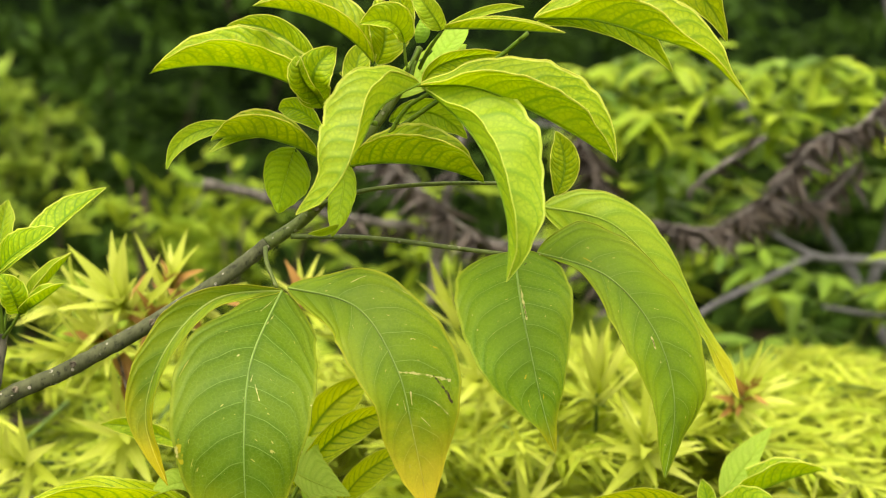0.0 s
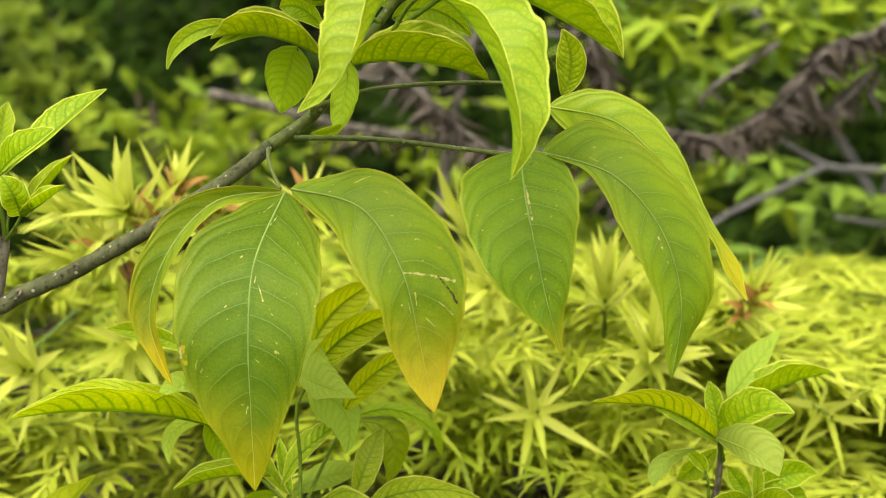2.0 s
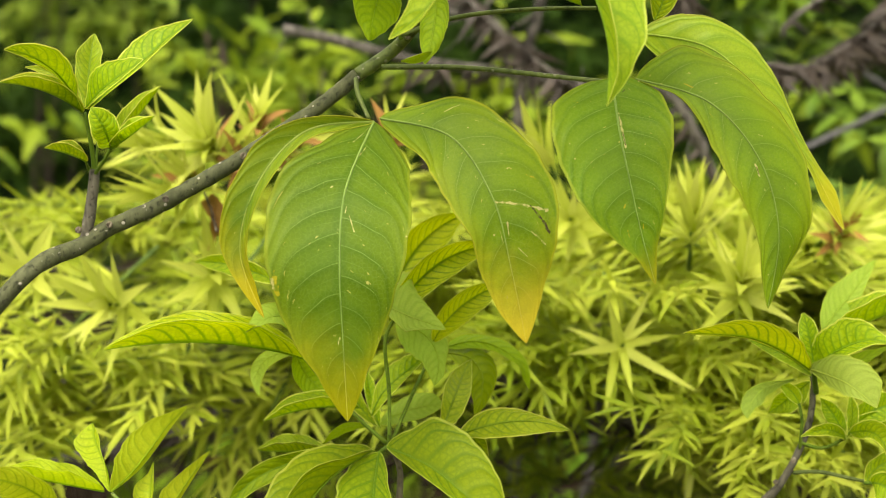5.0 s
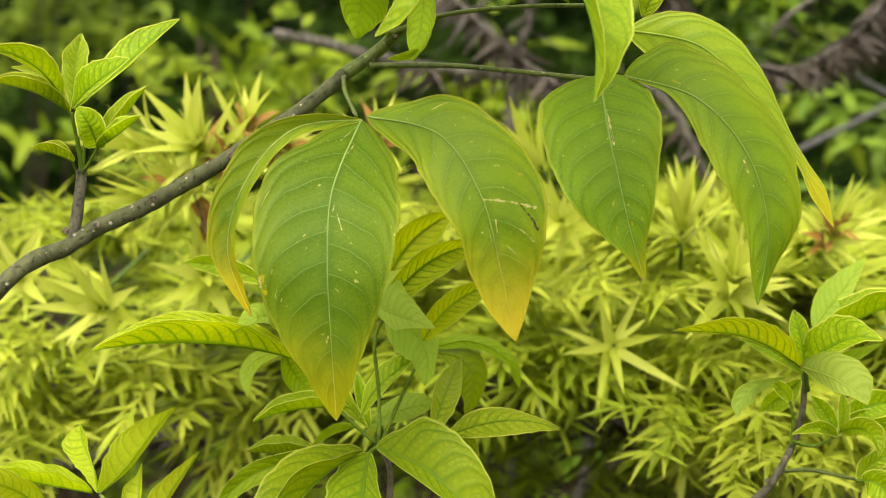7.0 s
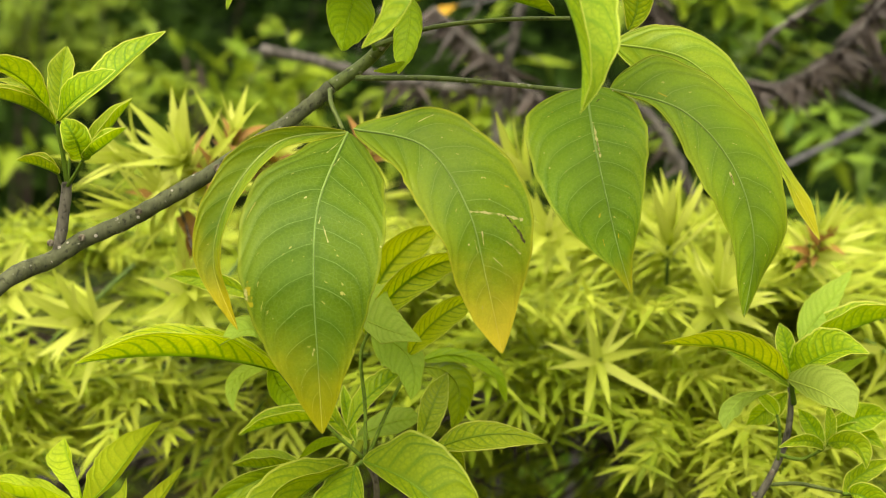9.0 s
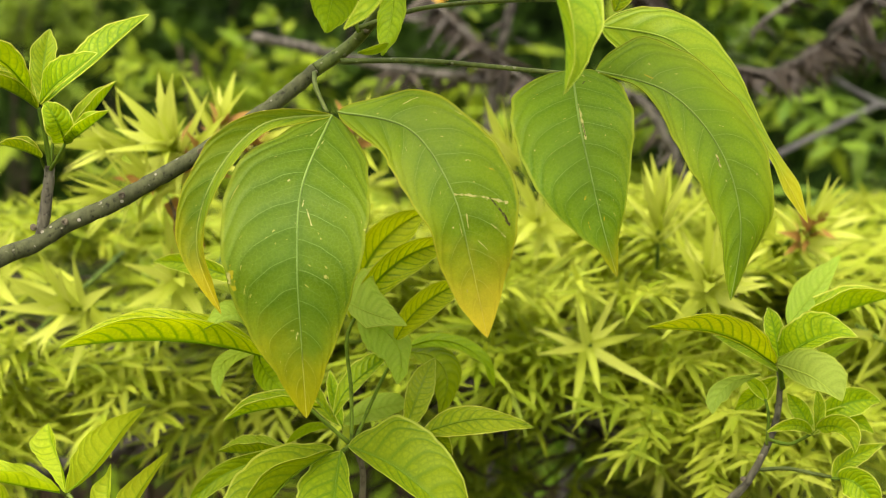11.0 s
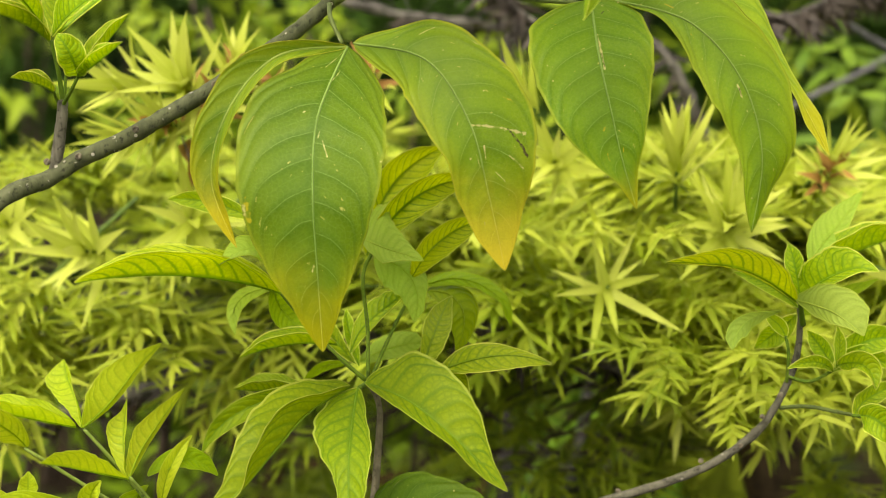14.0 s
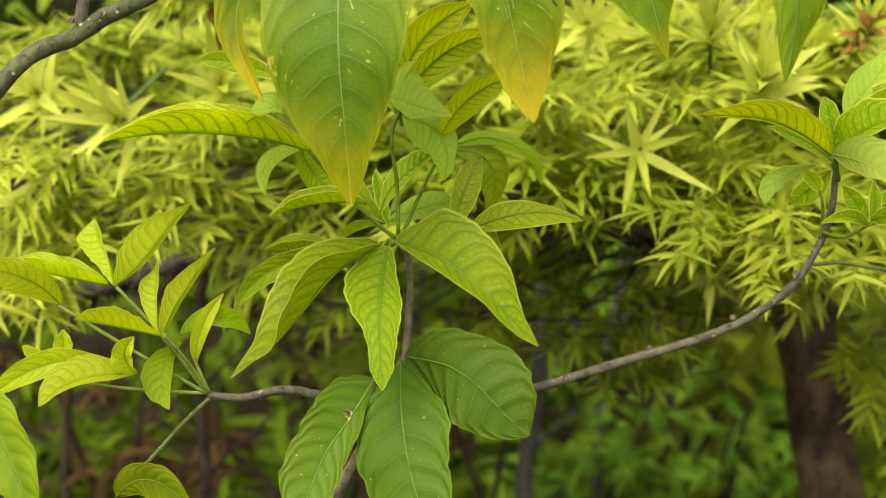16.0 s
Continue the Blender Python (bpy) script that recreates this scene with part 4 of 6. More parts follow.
blade(stalk, [(-0.117, 0.934, 1.151), (-0.111, 0.940, 1.164), (-0.101, 0.949, 1.173), (-0.089, 0.958, 1.181), (-0.078, 0.966, 1.189)], (3.1, 5.9, 7.6, 9.6, 8.9, 8.1, 4.7), (-3.0, -4.5, -4.6, -4.2, -3.4, -2.5, -1.9), -8, 6, YOUNG, 0.5, rim=0.00025)
blade(stalk, [(-0.113, 0.950, 1.141), (-0.104, 0.961, 1.143), (-0.093, 0.970, 1.145), (-0.081, 0.977, 1.146), (-0.069, 0.982, 1.145)], (3.4, 5.5, 7.0, 8.0, 8.6, 8.2, 7.4), (-2.7, -4.0, -5.3, -6.1, -6.9, -6.9, -4.9), -10, 8, PALE, 0.4, rim=0.00025)
leaflet(stalk, (-0.116, 0.949, 1.140), (-0.133, 0.961, 1.158), (-0.140, 0.973, 1.173), 0.0067, 54, 25, YOUNG, 0.5, 0.4, 0.62)
leaflet(stalk, (-0.113, 0.949, 1.138), (-0.120, 0.962, 1.157), (-0.124, 0.975, 1.173), 0.0057, 67, 28, YOUNG, 0.5, 0.4, 0.62)
stalk = petiole(sapling, [(-0.104, 0.922, 1.134), (-0.080, 0.933, 1.136), (-0.055, 0.936, 1.139)], 0.002, 0.0015, PETIOLE)
blade(stalk, [(-0.056, 0.936, 1.137), (-0.036, 0.928, 1.146), (-0.017, 0.922, 1.151), (0.002, 0.919, 1.151), (0.021, 0.918, 1.146)], (5.2, 7.5, 8.0, 6.6, 4.5, 2.5, 1.6), (-3.6, -6.1, -7.6, -8.0, -7.8, -6.2, -3.5), -10, 9, YOUNG, 0.4, rim=0.00025)
blade(stalk, [(-0.067, 0.936, 1.142), (-0.063, 0.939, 1.153), (-0.059, 0.942, 1.163), (-0.054, 0.960, 1.173), (-0.048, 0.972, 1.182)], (4.5, 6.6, 8.2, 9.4, 8.6, 7.5, 4.3), (-7.5, -9.4, -9.7, -9.9, -9.1, -7.3, -4.4), 4, 3, FRESH, 0.4, rim=0.00025)
leaflet(stalk, (-0.053, 0.936, 1.137), (-0.045, 0.936, 1.133), (-0.036, 0.933, 1.122), 0.0074, 28, 74, YOUNG, 0.5, 0.3, 0.62)
stalk = petiole(sapling, [(-0.102, 0.923, 1.136), (-0.092, 0.955, 1.156), (-0.080, 0.979, 1.177), (-0.068, 0.992, 1.188)], 0.0018, 0.0013, PETIOLE)
blade(stalk, [(-0.067, 0.992, 1.182), (-0.051, 0.987, 1.180), (-0.041, 0.982, 1.169), (-0.041, 0.978, 1.153), (-0.046, 0.974, 1.139)], (2.6, 4.4, 7.9, 10.2, 9.8, 7.5, 4.9), (-5.3, -7.8, -10.0, -9.3, -9.2, -7.5, -4.1), -15, 9, OLIVE, 0.4, rim=0.00025)
blade(stalk, [(-0.068, 0.993, 1.186), (-0.048, 0.995, 1.190), (-0.029, 0.997, 1.185), (-0.013, 0.998, 1.172), (-0.006, 0.999, 1.152)], (3.6, 3.3, 3.3, 4.3, 4.5, 4.6, 3.4), (-3.7, -4.3, -4.1, -3.0, -3.1, -1.3, -2.4), -9, 4, OLIVE, 0.3, rim=0.00025)
stalk = petiole(sapling, [(-0.104, 0.922, 1.134), (-0.104, 0.931, 1.169), (-0.106, 0.932, 1.205), (-0.098, 0.937, 1.223)], 0.0018, 0.0015, PETIOLE)
leaflet(stalk, (-0.103, 0.936, 1.219), (-0.087, 0.966, 1.262), (-0.050, 0.993, 1.286), 0.0186, 55, 40, CHLOROTIC, 0.48, 0.5, 0.62)
leaflet(stalk, (-0.102, 0.936, 1.220), (-0.070, 0.948, 1.256), (-0.031, 0.972, 1.265), 0.0146, 54, 43, CHLOROTIC, 0.48, 0.5, 0.62)
leaflet(stalk, (-0.074, 0.951, 1.200), (-0.054, 0.959, 1.224), (-0.025, 0.982, 1.235), 0.0130, 48, 45, CHLOROTIC, 0.5, 0.5, 0.62)
blade(stalk, [(-0.107, 0.936, 1.231), (-0.095, 0.920, 1.229), (-0.084, 0.909, 1.227), (-0.073, 0.901, 1.225), (-0.062, 0.896, 1.222)], (18.8, 23.1, 23.8, 15.7, 11.4, 7.6, 3.9), (-2.3, -3.9, -5.7, -7.2, -5.1, -2.9, -1.6), -18, 14, PALE, 0.7, rim=0.00025)
blade(stalk, [(-0.100, 0.952, 1.214), (-0.085, 0.952, 1.209), (-0.074, 0.949, 1.199), (-0.070, 0.945, 1.185), (-0.073, 0.944, 1.170)], (6.4, 7.5, 8.4, 8.4, 7.8, 4.8, 4.7), (-11.6, -15.0, -13.7, -13.1, -10.1, -9.3, -5.6), -14, 14, PALE, 0.4, rim=0.00025)
leaflet(stalk, (-0.105, 0.952, 1.216), (-0.111, 0.987, 1.247), (-0.106, 1.012, 1.276), 0.0096, 49, 31, YOUNG, 0.5, 0.4, 0.62)
stalk = petiole(sapling, [(-0.106, 0.922, 1.135), (-0.135, 0.919, 1.165), (-0.157, 0.900, 1.201)], 0.0017, 0.0013, PETIOLE)
leaflet(stalk, (-0.157, 0.900, 1.201), (-0.213, 0.873, 1.219), (-0.278, 0.851, 1.220), 0.0225, 171, -47, CHLOROTIC, 0.5, 0.5, 0.62)
leaflet(stalk, (-0.163, 0.913, 1.218), (-0.174, 0.889, 1.233), (-0.192, 0.877, 1.225), 0.0099, 82, -46, PALE, 0.5, 0.6, 0.62)
leaflet(stalk, (-0.182, 0.953, 1.242), (-0.216, 0.970, 1.252), (-0.248, 0.977, 1.254), 0.0085, 51, 30, YOUNG, 0.5, 0.5, 0.62)
leaflet(stalk, (-0.165, 0.942, 1.197), (-0.196, 0.954, 1.185), (-0.199, 0.948, 1.162), 0.0058, -21, 23, PALE, 0.5, 0.3, 0.62)
leaflet(stalk, (-0.170, 0.942, 1.196), (-0.163, 0.954, 1.173), (-0.145, 0.952, 1.160), 0.0108, -44, 48, OLIVE, 0.5, 0.3, 0.62)
stalk = petiole(sapling, [(-0.105, 0.909, 1.052), (-0.105, 0.900, 1.051), (-0.103, 0.883, 1.053)], 0.0024, 0.002, PETIOLE)
blade(stalk, [(-0.120, 0.882, 1.049), (-0.133, 0.855, 1.033), (-0.147, 0.835, 1.017), (-0.156, 0.813, 0.999), (-0.163, 0.796, 0.977)], (3.5, 8.3, 11.3, 13.8, 15.1, 13.7, 8.1), (-21.0, -25.0, -25.5, -23.0, -22.5, -20.5, -13.0), 9, 3, CHEWED, 0.7, rim=0.00022, label="dark green blade with a chewed hole")
blade(stalk, [(-0.102, 0.883, 1.059), (-0.099, 0.850, 1.034), (-0.093, 0.828, 1.007), (-0.083, 0.808, 0.982), (-0.074, 0.796, 0.953)], (18.0, 28.6, 30.5, 27.4, 24.8, 20.8, 13.6), (-16.0, -26.8, -32.8, -34.0, -31.4, -28.0, -14.2), 4, -5, DARK, 0.6, rim=0.00022)
blade(stalk, [(-0.099, 0.886, 1.063), (-0.071, 0.866, 1.064), (-0.050, 0.852, 1.055), (-0.034, 0.844, 1.040), (-0.017, 0.839, 1.025)], (12.3, 18.6, 23.4, 27.3, 30.0, 30.0, 23.4), (-12.7, -23.6, -28.5, -29.2, -28.2, -23.9, -15.8), -9, 6, DARK, 0.5, rim=0.00022)
stalk = petiole(sapling, [(-0.226, 0.854, 1.050), (-0.249, 0.845, 1.092), (-0.274, 0.836, 1.130)], 0.0018700000000000001, 0.00135, SHOOT_PALE)
blade(stalk, [(-0.275, 0.836, 1.131), (-0.279, 0.845, 1.140), (-0.284, 0.852, 1.148), (-0.291, 0.862, 1.157), (-0.295, 0.870, 1.166)], (2.7, 5.0, 7.3, 9.4, 11.5, 13.8, 14.6), (-1.2, -2.0, -2.9, -3.6, -4.2, -4.7, -3.2), 4, 8, FRESH_LIT, 0.6, rim=0.00025)
blade(stalk, [(-0.274, 0.836, 1.131), (-0.265, 0.853, 1.138), (-0.257, 0.870, 1.148), (-0.250, 0.888, 1.158), (-0.240, 0.906, 1.167)], (8.4, 13.6, 15.2, 16.6, 14.3, 10.0, 4.6), (-1.6, -2.2, -2.6, -2.6, -2.6, -2.5, -1.6), 9, -5, FRESH_LIT, 0.5, rim=0.00025)
leaflet(stalk, (-0.279, 0.836, 1.131), (-0.305, 0.819, 1.143), (-0.336, 0.810, 1.154), 0.0141, 171, -61, FRESH_LIT, 0.5, 0.5, 0.62)
stalk = petiole(sapling, [(-0.226, 0.854, 1.050), (-0.267, 0.834, 1.088), (-0.304, 0.814, 1.125)], 0.0017, 0.00135, SHOOT_PALE)
leaflet(stalk, (-0.303, 0.815, 1.125), (-0.319, 0.801, 1.147), (-0.346, 0.792, 1.155), 0.0123, 0, 21, FRESH_LIT, 0.5, 0.5, 0.62)
stalk = petiole(sapling, [(-0.225, 0.854, 1.051), (-0.235, 0.843, 1.077), (-0.245, 0.830, 1.100)], 0.0017, 0.00135, SHOOT_PALE)
blade(stalk, [(-0.247, 0.830, 1.100), (-0.251, 0.841, 1.109), (-0.254, 0.852, 1.118), (-0.256, 0.864, 1.127), (-0.258, 0.878, 1.136)], (2.7, 5.1, 7.5, 9.2, 11.2, 10.5, 2.3), (-1.5, -2.5, -3.3, -3.4, -3.6, -2.9, -1.8), 4, 10, FRESH_LIT, 0.5, rim=0.00025)
blade(stalk, [(-0.246, 0.831, 1.099), (-0.243, 0.848, 1.110), (-0.238, 0.865, 1.119), (-0.231, 0.879, 1.129), (-0.223, 0.894, 1.139)], (3.2, 5.8, 8.5, 10.4, 8.3, 6.0, 3.3), (-1.4, -2.0, -2.1, -2.1, -2.0, -1.5, -0.9), 8, -5, FRESH_LIT, 0.5, rim=0.00025)
blade(stalk, [(-0.246, 0.830, 1.099), (-0.258, 0.824, 1.104), (-0.269, 0.818, 1.109), (-0.281, 0.812, 1.114), (-0.292, 0.806, 1.118)], (0.8, 1.1, 1.1, 1.1, 1.1, 0.8, 0.5), (-6.4, -11.5, -13.7, -15.1, -15.3, -12.3, -8.9), -6, 9, FRESH_LIT, 0.5, rim=0.00025)
stalk = petiole(sapling, [(-0.227, 0.854, 1.051), (-0.259, 0.836, 1.060), (-0.287, 0.811, 1.074)], 0.0017, 0.00135, SHOOT_PALE)
leaflet(stalk, (-0.260, 0.815, 1.079), (-0.264, 0.810, 1.094), (-0.258, 0.813, 1.104), 0.0109, 62, 64, FRESH_LIT, 0.5, 0.6, 0.62)
blade(stalk, [(-0.262, 0.815, 1.079), (-0.275, 0.807, 1.082), (-0.289, 0.800, 1.082), (-0.302, 0.792, 1.078), (-0.312, 0.784, 1.070)], (1.0, 1.3, 1.4, 1.4, 1.6, 1.7, 1.6), (-4.0, -7.6, -10.7, -13.0, -12.7, -11.1, -8.2), 8, -6, FRESH_LIT, 0.5, rim=0.00025)
leaflet(stalk, (-0.280, 0.830, 1.078), (-0.321, 0.828, 1.082), (-0.362, 0.819, 1.059), 0.0103, 55, 25, FRESH_LIT, 0.5, 0.5, 0.62)
leaflet(stalk, (-0.314, 0.838, 1.083), (-0.314, 0.840, 1.091), (-0.314, 0.842, 1.100), 0.0078, 64, 32, FRESH_LIT, 0.5, 0.4, 0.62)
leaflet(stalk, (-0.318, 0.837, 1.080), (-0.333, 0.837, 1.086), (-0.340, 0.838, 1.091), 0.0044, 0, 15, FRESH_LIT, 0.5, 0.4, 0.62)
stalk = petiole(sapling, [(-0.225, 0.854, 1.050), (-0.231, 0.857, 1.064), (-0.234, 0.859, 1.071)], 0.0017, 0.00135, SHOOT_PALE)
leaflet(stalk, (-0.234, 0.859, 1.071), (-0.229, 0.865, 1.093), (-0.217, 0.880, 1.111), 0.0067, 48, 45, FRESH_LIT, 0.5, 0.4, 0.62)
leaflet(stalk, (-0.243, 0.863, 1.089), (-0.221, 0.875, 1.096), (-0.202, 0.882, 1.082), 0.0086, 0, 81, OLIVE, 0.5, 0.4, 0.62)
blade(stalk, [(-0.241, 0.854, 1.086), (-0.247, 0.843, 1.081), (-0.248, 0.832, 1.073), (-0.247, 0.825, 1.063), (-0.242, 0.818, 1.054)], (2.2, 3.8, 4.5, 5.1, 5.1, 4.5, 3.1), (-3.9, -7.6, -11.8, -13.0, -11.5, -9.3, -3.5), -3, 6, OLIVE, 0.3, rim=0.00025)
stalk = petiole(sapling, [(-0.225, 0.854, 1.048), (-0.244, 0.845, 1.032), (-0.261, 0.835, 1.015), (-0.282, 0.818, 0.997)], 0.0019, 0.0014, BARK_YOUNG)
leaflet(stalk, (-0.282, 0.817, 0.995), (-0.258, 0.814, 1.008), (-0.231, 0.811, 0.988), 0.0136, 20, 0, YELLOWGREEN, 0.5, 0.3, 0.62)
leaflet(stalk, (-0.355, 0.798, 1.080), (-0.332, 0.774, 1.049), (-0.310, 0.756, 1.005), 0.0187, 15, 18, YELLOWGREEN, 0.45, 0.4, 0.62)
stalk = petiole(sapling, [(0.196, 0.961, 1.160), (0.193, 0.954, 1.170), (0.191, 0.947, 1.178)], 0.0026, 0.0022, PETIOLE)
blade(stalk, [(0.188, 0.947, 1.180), (0.165, 0.930, 1.198), (0.142, 0.917, 1.210), (0.118, 0.908, 1.215), (0.095, 0.903, 1.217)], (1.4, 1.8, 2.0, 2.2, 2.1, 1.9, 1.4), (-7.6, -13.2, -15.2, -15.4, -14.0, -10.2, -5.5), -8, 12, CHLOROTIC, 0.6, rim=0.0004)
leaflet(stalk, (0.191, 0.947, 1.178), (0.188, 0.950, 1.201), (0.185, 0.961, 1.218), 0.0084, 33, 52, YOUNG, 0.5, 0.4, 0.62)
blade(stalk, [(0.200, 0.965, 1.204), (0.212, 0.980, 1.213), (0.225, 0.993, 1.223), (0.236, 1.002, 1.234), (0.247, 1.010, 1.246)], (8.1, 11.2, 12.9, 12.6, 10.4, 7.9, 4.4), (-4.3, -7.2, -6.8, -6.5, -5.6, -3.8, -2.1), -5, 5, PALE, 0.4, rim=0.0004)
blade(stalk, [(0.192, 0.947, 1.181), (0.200, 0.936, 1.194), (0.211, 0.927, 1.203), (0.223, 0.920, 1.208), (0.235, 0.916, 1.206)], (5.7, 11.1, 15.2, 15.8, 16.9, 13.2, 4.9), (-2.3, -2.8, -2.7, -2.6, -2.3, -2.0, -1.5), -8, 10, YOUNG, 0.6, rim=0.0004)
leaflet(stalk, (0.201, 0.966, 1.191), (0.237, 0.972, 1.210), (0.277, 0.975, 1.221), 0.0214, -56, 168, YOUNG, 0.5, 0.5, 0.62)
blade(stalk, [(0.188, 0.946, 1.181), (0.196, 0.925, 1.182), (0.204, 0.909, 1.181), (0.212, 0.898, 1.176), (0.220, 0.892, 1.169)], (5.3, 8.5, 12.7, 15.8, 17.4, 17.8, 15.4), (-3.9, -6.6, -7.1, -7.3, -7.3, -4.8, -2.3), -5, 4, GREYED, 0.4, rim=0.0004)
blade(stalk, [(0.177, 0.945, 1.174), (0.163, 0.934, 1.174), (0.151, 0.924, 1.172), (0.143, 0.917, 1.165), (0.140, 0.914, 1.155)], (2.9, 4.8, 6.5, 7.2, 8.0, 7.3, 3.9), (-1.6, -2.4, -3.5, -5.1, -6.2, -7.7, -6.5), -4, 4, GREYED, 0.3, rim=0.0004)
leaflet(stalk, (0.191, 0.954, 1.174), (0.170, 0.956, 1.190), (0.147, 0.956, 1.199), 0.0057, 46, 48, FRESH, 0.5, 0.4, 0.62)
leaflet(stalk, (0.198, 0.979, 1.164), (0.218, 0.990, 1.169), (0.258, 1.003, 1.183), 0.0069, 0, 61, OLIVE, 0.5, 0.4, 0.62)
leaflet(stalk, (0.195, 0.979, 1.163), (0.183, 0.985, 1.150), (0.168, 0.990, 1.136), 0.0118, 62, 42, YOUNG, 0.5, 0.4, 0.62)
stalk = petiole(sapling, [(0.184, 0.955, 1.125), (0.200, 0.955, 1.121), (0.213, 0.948, 1.130)], 0.0018, 0.0013, PETIOLE)
leaflet(stalk, (0.214, 0.948, 1.130), (0.200, 0.940, 1.139), (0.180, 0.931, 1.137), 0.0056, 72, 23, YOUNG, 0.5, 0.4, 0.62)
leaflet(stalk, (0.215, 0.949, 1.131), (0.208, 0.959, 1.144), (0.199, 0.961, 1.156), 0.0076, 38, 44, YOUNG, 0.5, 0.4, 0.62)
leaflet(stalk, (0.215, 0.949, 1.131), (0.221, 0.959, 1.142), (0.222, 0.971, 1.157), 0.0057, 37, 63, YOUNG, 0.5, 0.4, 0.62)
leaflet(stalk, (0.217, 0.949, 1.134), (0.231, 0.933, 1.138), (0.237, 0.923, 1.124), 0.0102, 27, 76, YOUNG, 0.5, 0.7, 0.62)
leaflet(stalk, (0.219, 0.966, 1.129), (0.244, 0.978, 1.143), (0.269, 0.979, 1.144), 0.0126, 21, 64, YOUNG, 0.5, 0.4, 0.62)
leaflet(stalk, (0.214, 0.965, 1.124), (0.240, 0.976, 1.133), (0.264, 0.976, 1.122), 0.0097, 23, 60, YOUNG, 0.5, 0.4, 0.62)
stalk = petiole(sapling, [(0.225, 0.936, 1.102), (0.228, 0.936, 1.102), (0.231, 0.936, 1.102)], 0.0016, 0.0013, PETIOLE)
leaflet(stalk, (0.230, 0.936, 1.102), (0.241, 0.928, 1.100), (0.256, 0.925, 1.082), 0.0130, 34, 47, YOUNG, 0.5, 0.4, 0.62)
leaflet(stalk, (0.227, 0.936, 1.102), (0.239, 0.947, 1.111), (0.265, 0.950, 1.122), 0.0085, 19, 69, YOUNG, 0.5, 0.4, 0.62)
stalk = petiole(sapling, [(0.184, 0.954, 1.121), (0.184, 0.949, 1.143), (0.182, 0.951, 1.155)], 0.0016, 0.0012, PETIOLE)
leaflet(stalk, (0.182, 0.951, 1.154), (0.177, 0.952, 1.163), (0.167, 0.953, 1.170), 0.0057, 42, 39, YOUNG, 0.5, 0.4, 0.62)

# ---- ground and distance ----
def make_ground():
    n, size = 90, 60.0
    verts, faces = [], []
    for j in range(n + 1):
        for i in range(n + 1):
            a, b = i / n * 2 - 1, j / n * 2 - 1
            x, y = size * a * abs(a) ** 1.5, size * b * abs(b) ** 1.5 + 1.0
            z = 0.10 * noise.noise(Vector((x * 0.35, y * 0.35, 0))) + 0.02 * noise.noise(Vector((x * 2, y * 2, 3)))
            verts.append((x, y, z - 0.06))
    for j in range(n):
        for i in range(n):
            k = j * (n + 1) + i
            faces.append((k, k + 1, k + n + 2, k + n + 1))
    ob = new("ground", mesh_object("ground", verts, faces, FLOOR))
    return tagged(ob, "woodland soil with moss and leaf litter, darkened for shade", "ground", kind="structure")


def make_backdrop():
    """A hillside thicket closing the view on all sides but the sky."""
    verts, faces = [], []
    n, m = 160, 26
    for i in range(n):
        w = 2 * math.pi * i / n
        for j in range(m + 1):
            h = j / m
            d = Vector((math.cos(w), math.sin(w), 0))
            top = 6.0 if d.y > -0.2 else 2.2
            r = 11.0 + 1.0 * noise.noise(d * 7 + Vector((0, 0, h * 4))) + 0.6 * noise.noise(d * 25 + Vector((0, 0, h * 9))) + 2.0 * h
            verts.append(d * r + Vector((0, 1.0, -0.3 + h * (top + 1.0 * noise.noise(d * 5)))))
    for i in range(n):
        for j in range(m):
            a, b = i * (m + 1) + j, ((i + 1) % n) * (m + 1) + j
            faces.append((a, a + 1, b + 1, b))
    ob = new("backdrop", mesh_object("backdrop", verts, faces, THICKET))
    return tagged(ob, "wooded bank far behind the shrubs, shade painted into its dark green", "woodland", kind="structure")


make_ground()
make_backdrop()


def thicket(name, label, centre, size, count, length, material, seed, stems=5, droop=0.3, clump=14):
    """A leafy shrub: thin stems and many small clumped leaves with gaps between."""
    rng = random.Random(seed)
    shrub = plant(name, label, "shrub")
    c = Vector(centre)
    heads = []
    for _ in range(stems):
        foot = Vector((c.x + rng.uniform(-0.5, 0.5) * size[0], c.y + rng.uniform(-0.5, 0.5) * size[1], -0.05))
        head = Vector((c.x + rng.uniform(-0.8, 0.8) * size[0], c.y + rng.uniform(-0.8, 0.8) * size[1], c.z + rng.uniform(0.2, 0.8) * size[2]))
        knee = foot.lerp(head, 0.5) + Vector((rng.uniform(-0.1, 0.1), rng.uniform(-0.1, 0.1), 0))
        limb(shrub, "stem", [foot, knee, head], 0.009, 0.003, BARK_BROWN, steps=4, sides=6)
        heads.append((knee, head))
    heap = Heap()
    made = 0
    while made < count:
        p = Vector((rng.gauss(0, 0.5), rng.gauss(0, 0.5), rng.gauss(0, 0.5)))
        p = Vector((max(-1.2, min(1.2, p.x)), max(-1.2, min(1.2, p.y)), max(-1.2, min(1.1, p.z))))
        if noise.noise(p * 2.3 + Vector((seed, 0, 0))) < -0.12:
            continue
        at = c + Vector((p.x * size[0], p.y * size[1], p.z * size[2]))
        main = Vector((rng.gauss(0, 1), rng.gauss(0, 1), rng.gauss(0.1, 0.6))).normalized()
        for k in range(clump):
            way = (main + Vector((rng.gauss(0, 0.9), rng.gauss(0, 0.9), rng.gauss(-droop, 0.5)))).normalized()
            start = at + main * (k / clump - 0.5) * length * 2.2
            heap.add(start, frame_of(way, Vector((rng.gauss(0, 0.4), rng.gauss(-0.2, 0.4), 1))), length * rng.uniform(0.6, 1.15), length * rng.uniform(0.26, 0.38), rng.uniform(0.05, 0.4))
            made += 1
    heap.done("foliage", material, shrub)
    return shrub


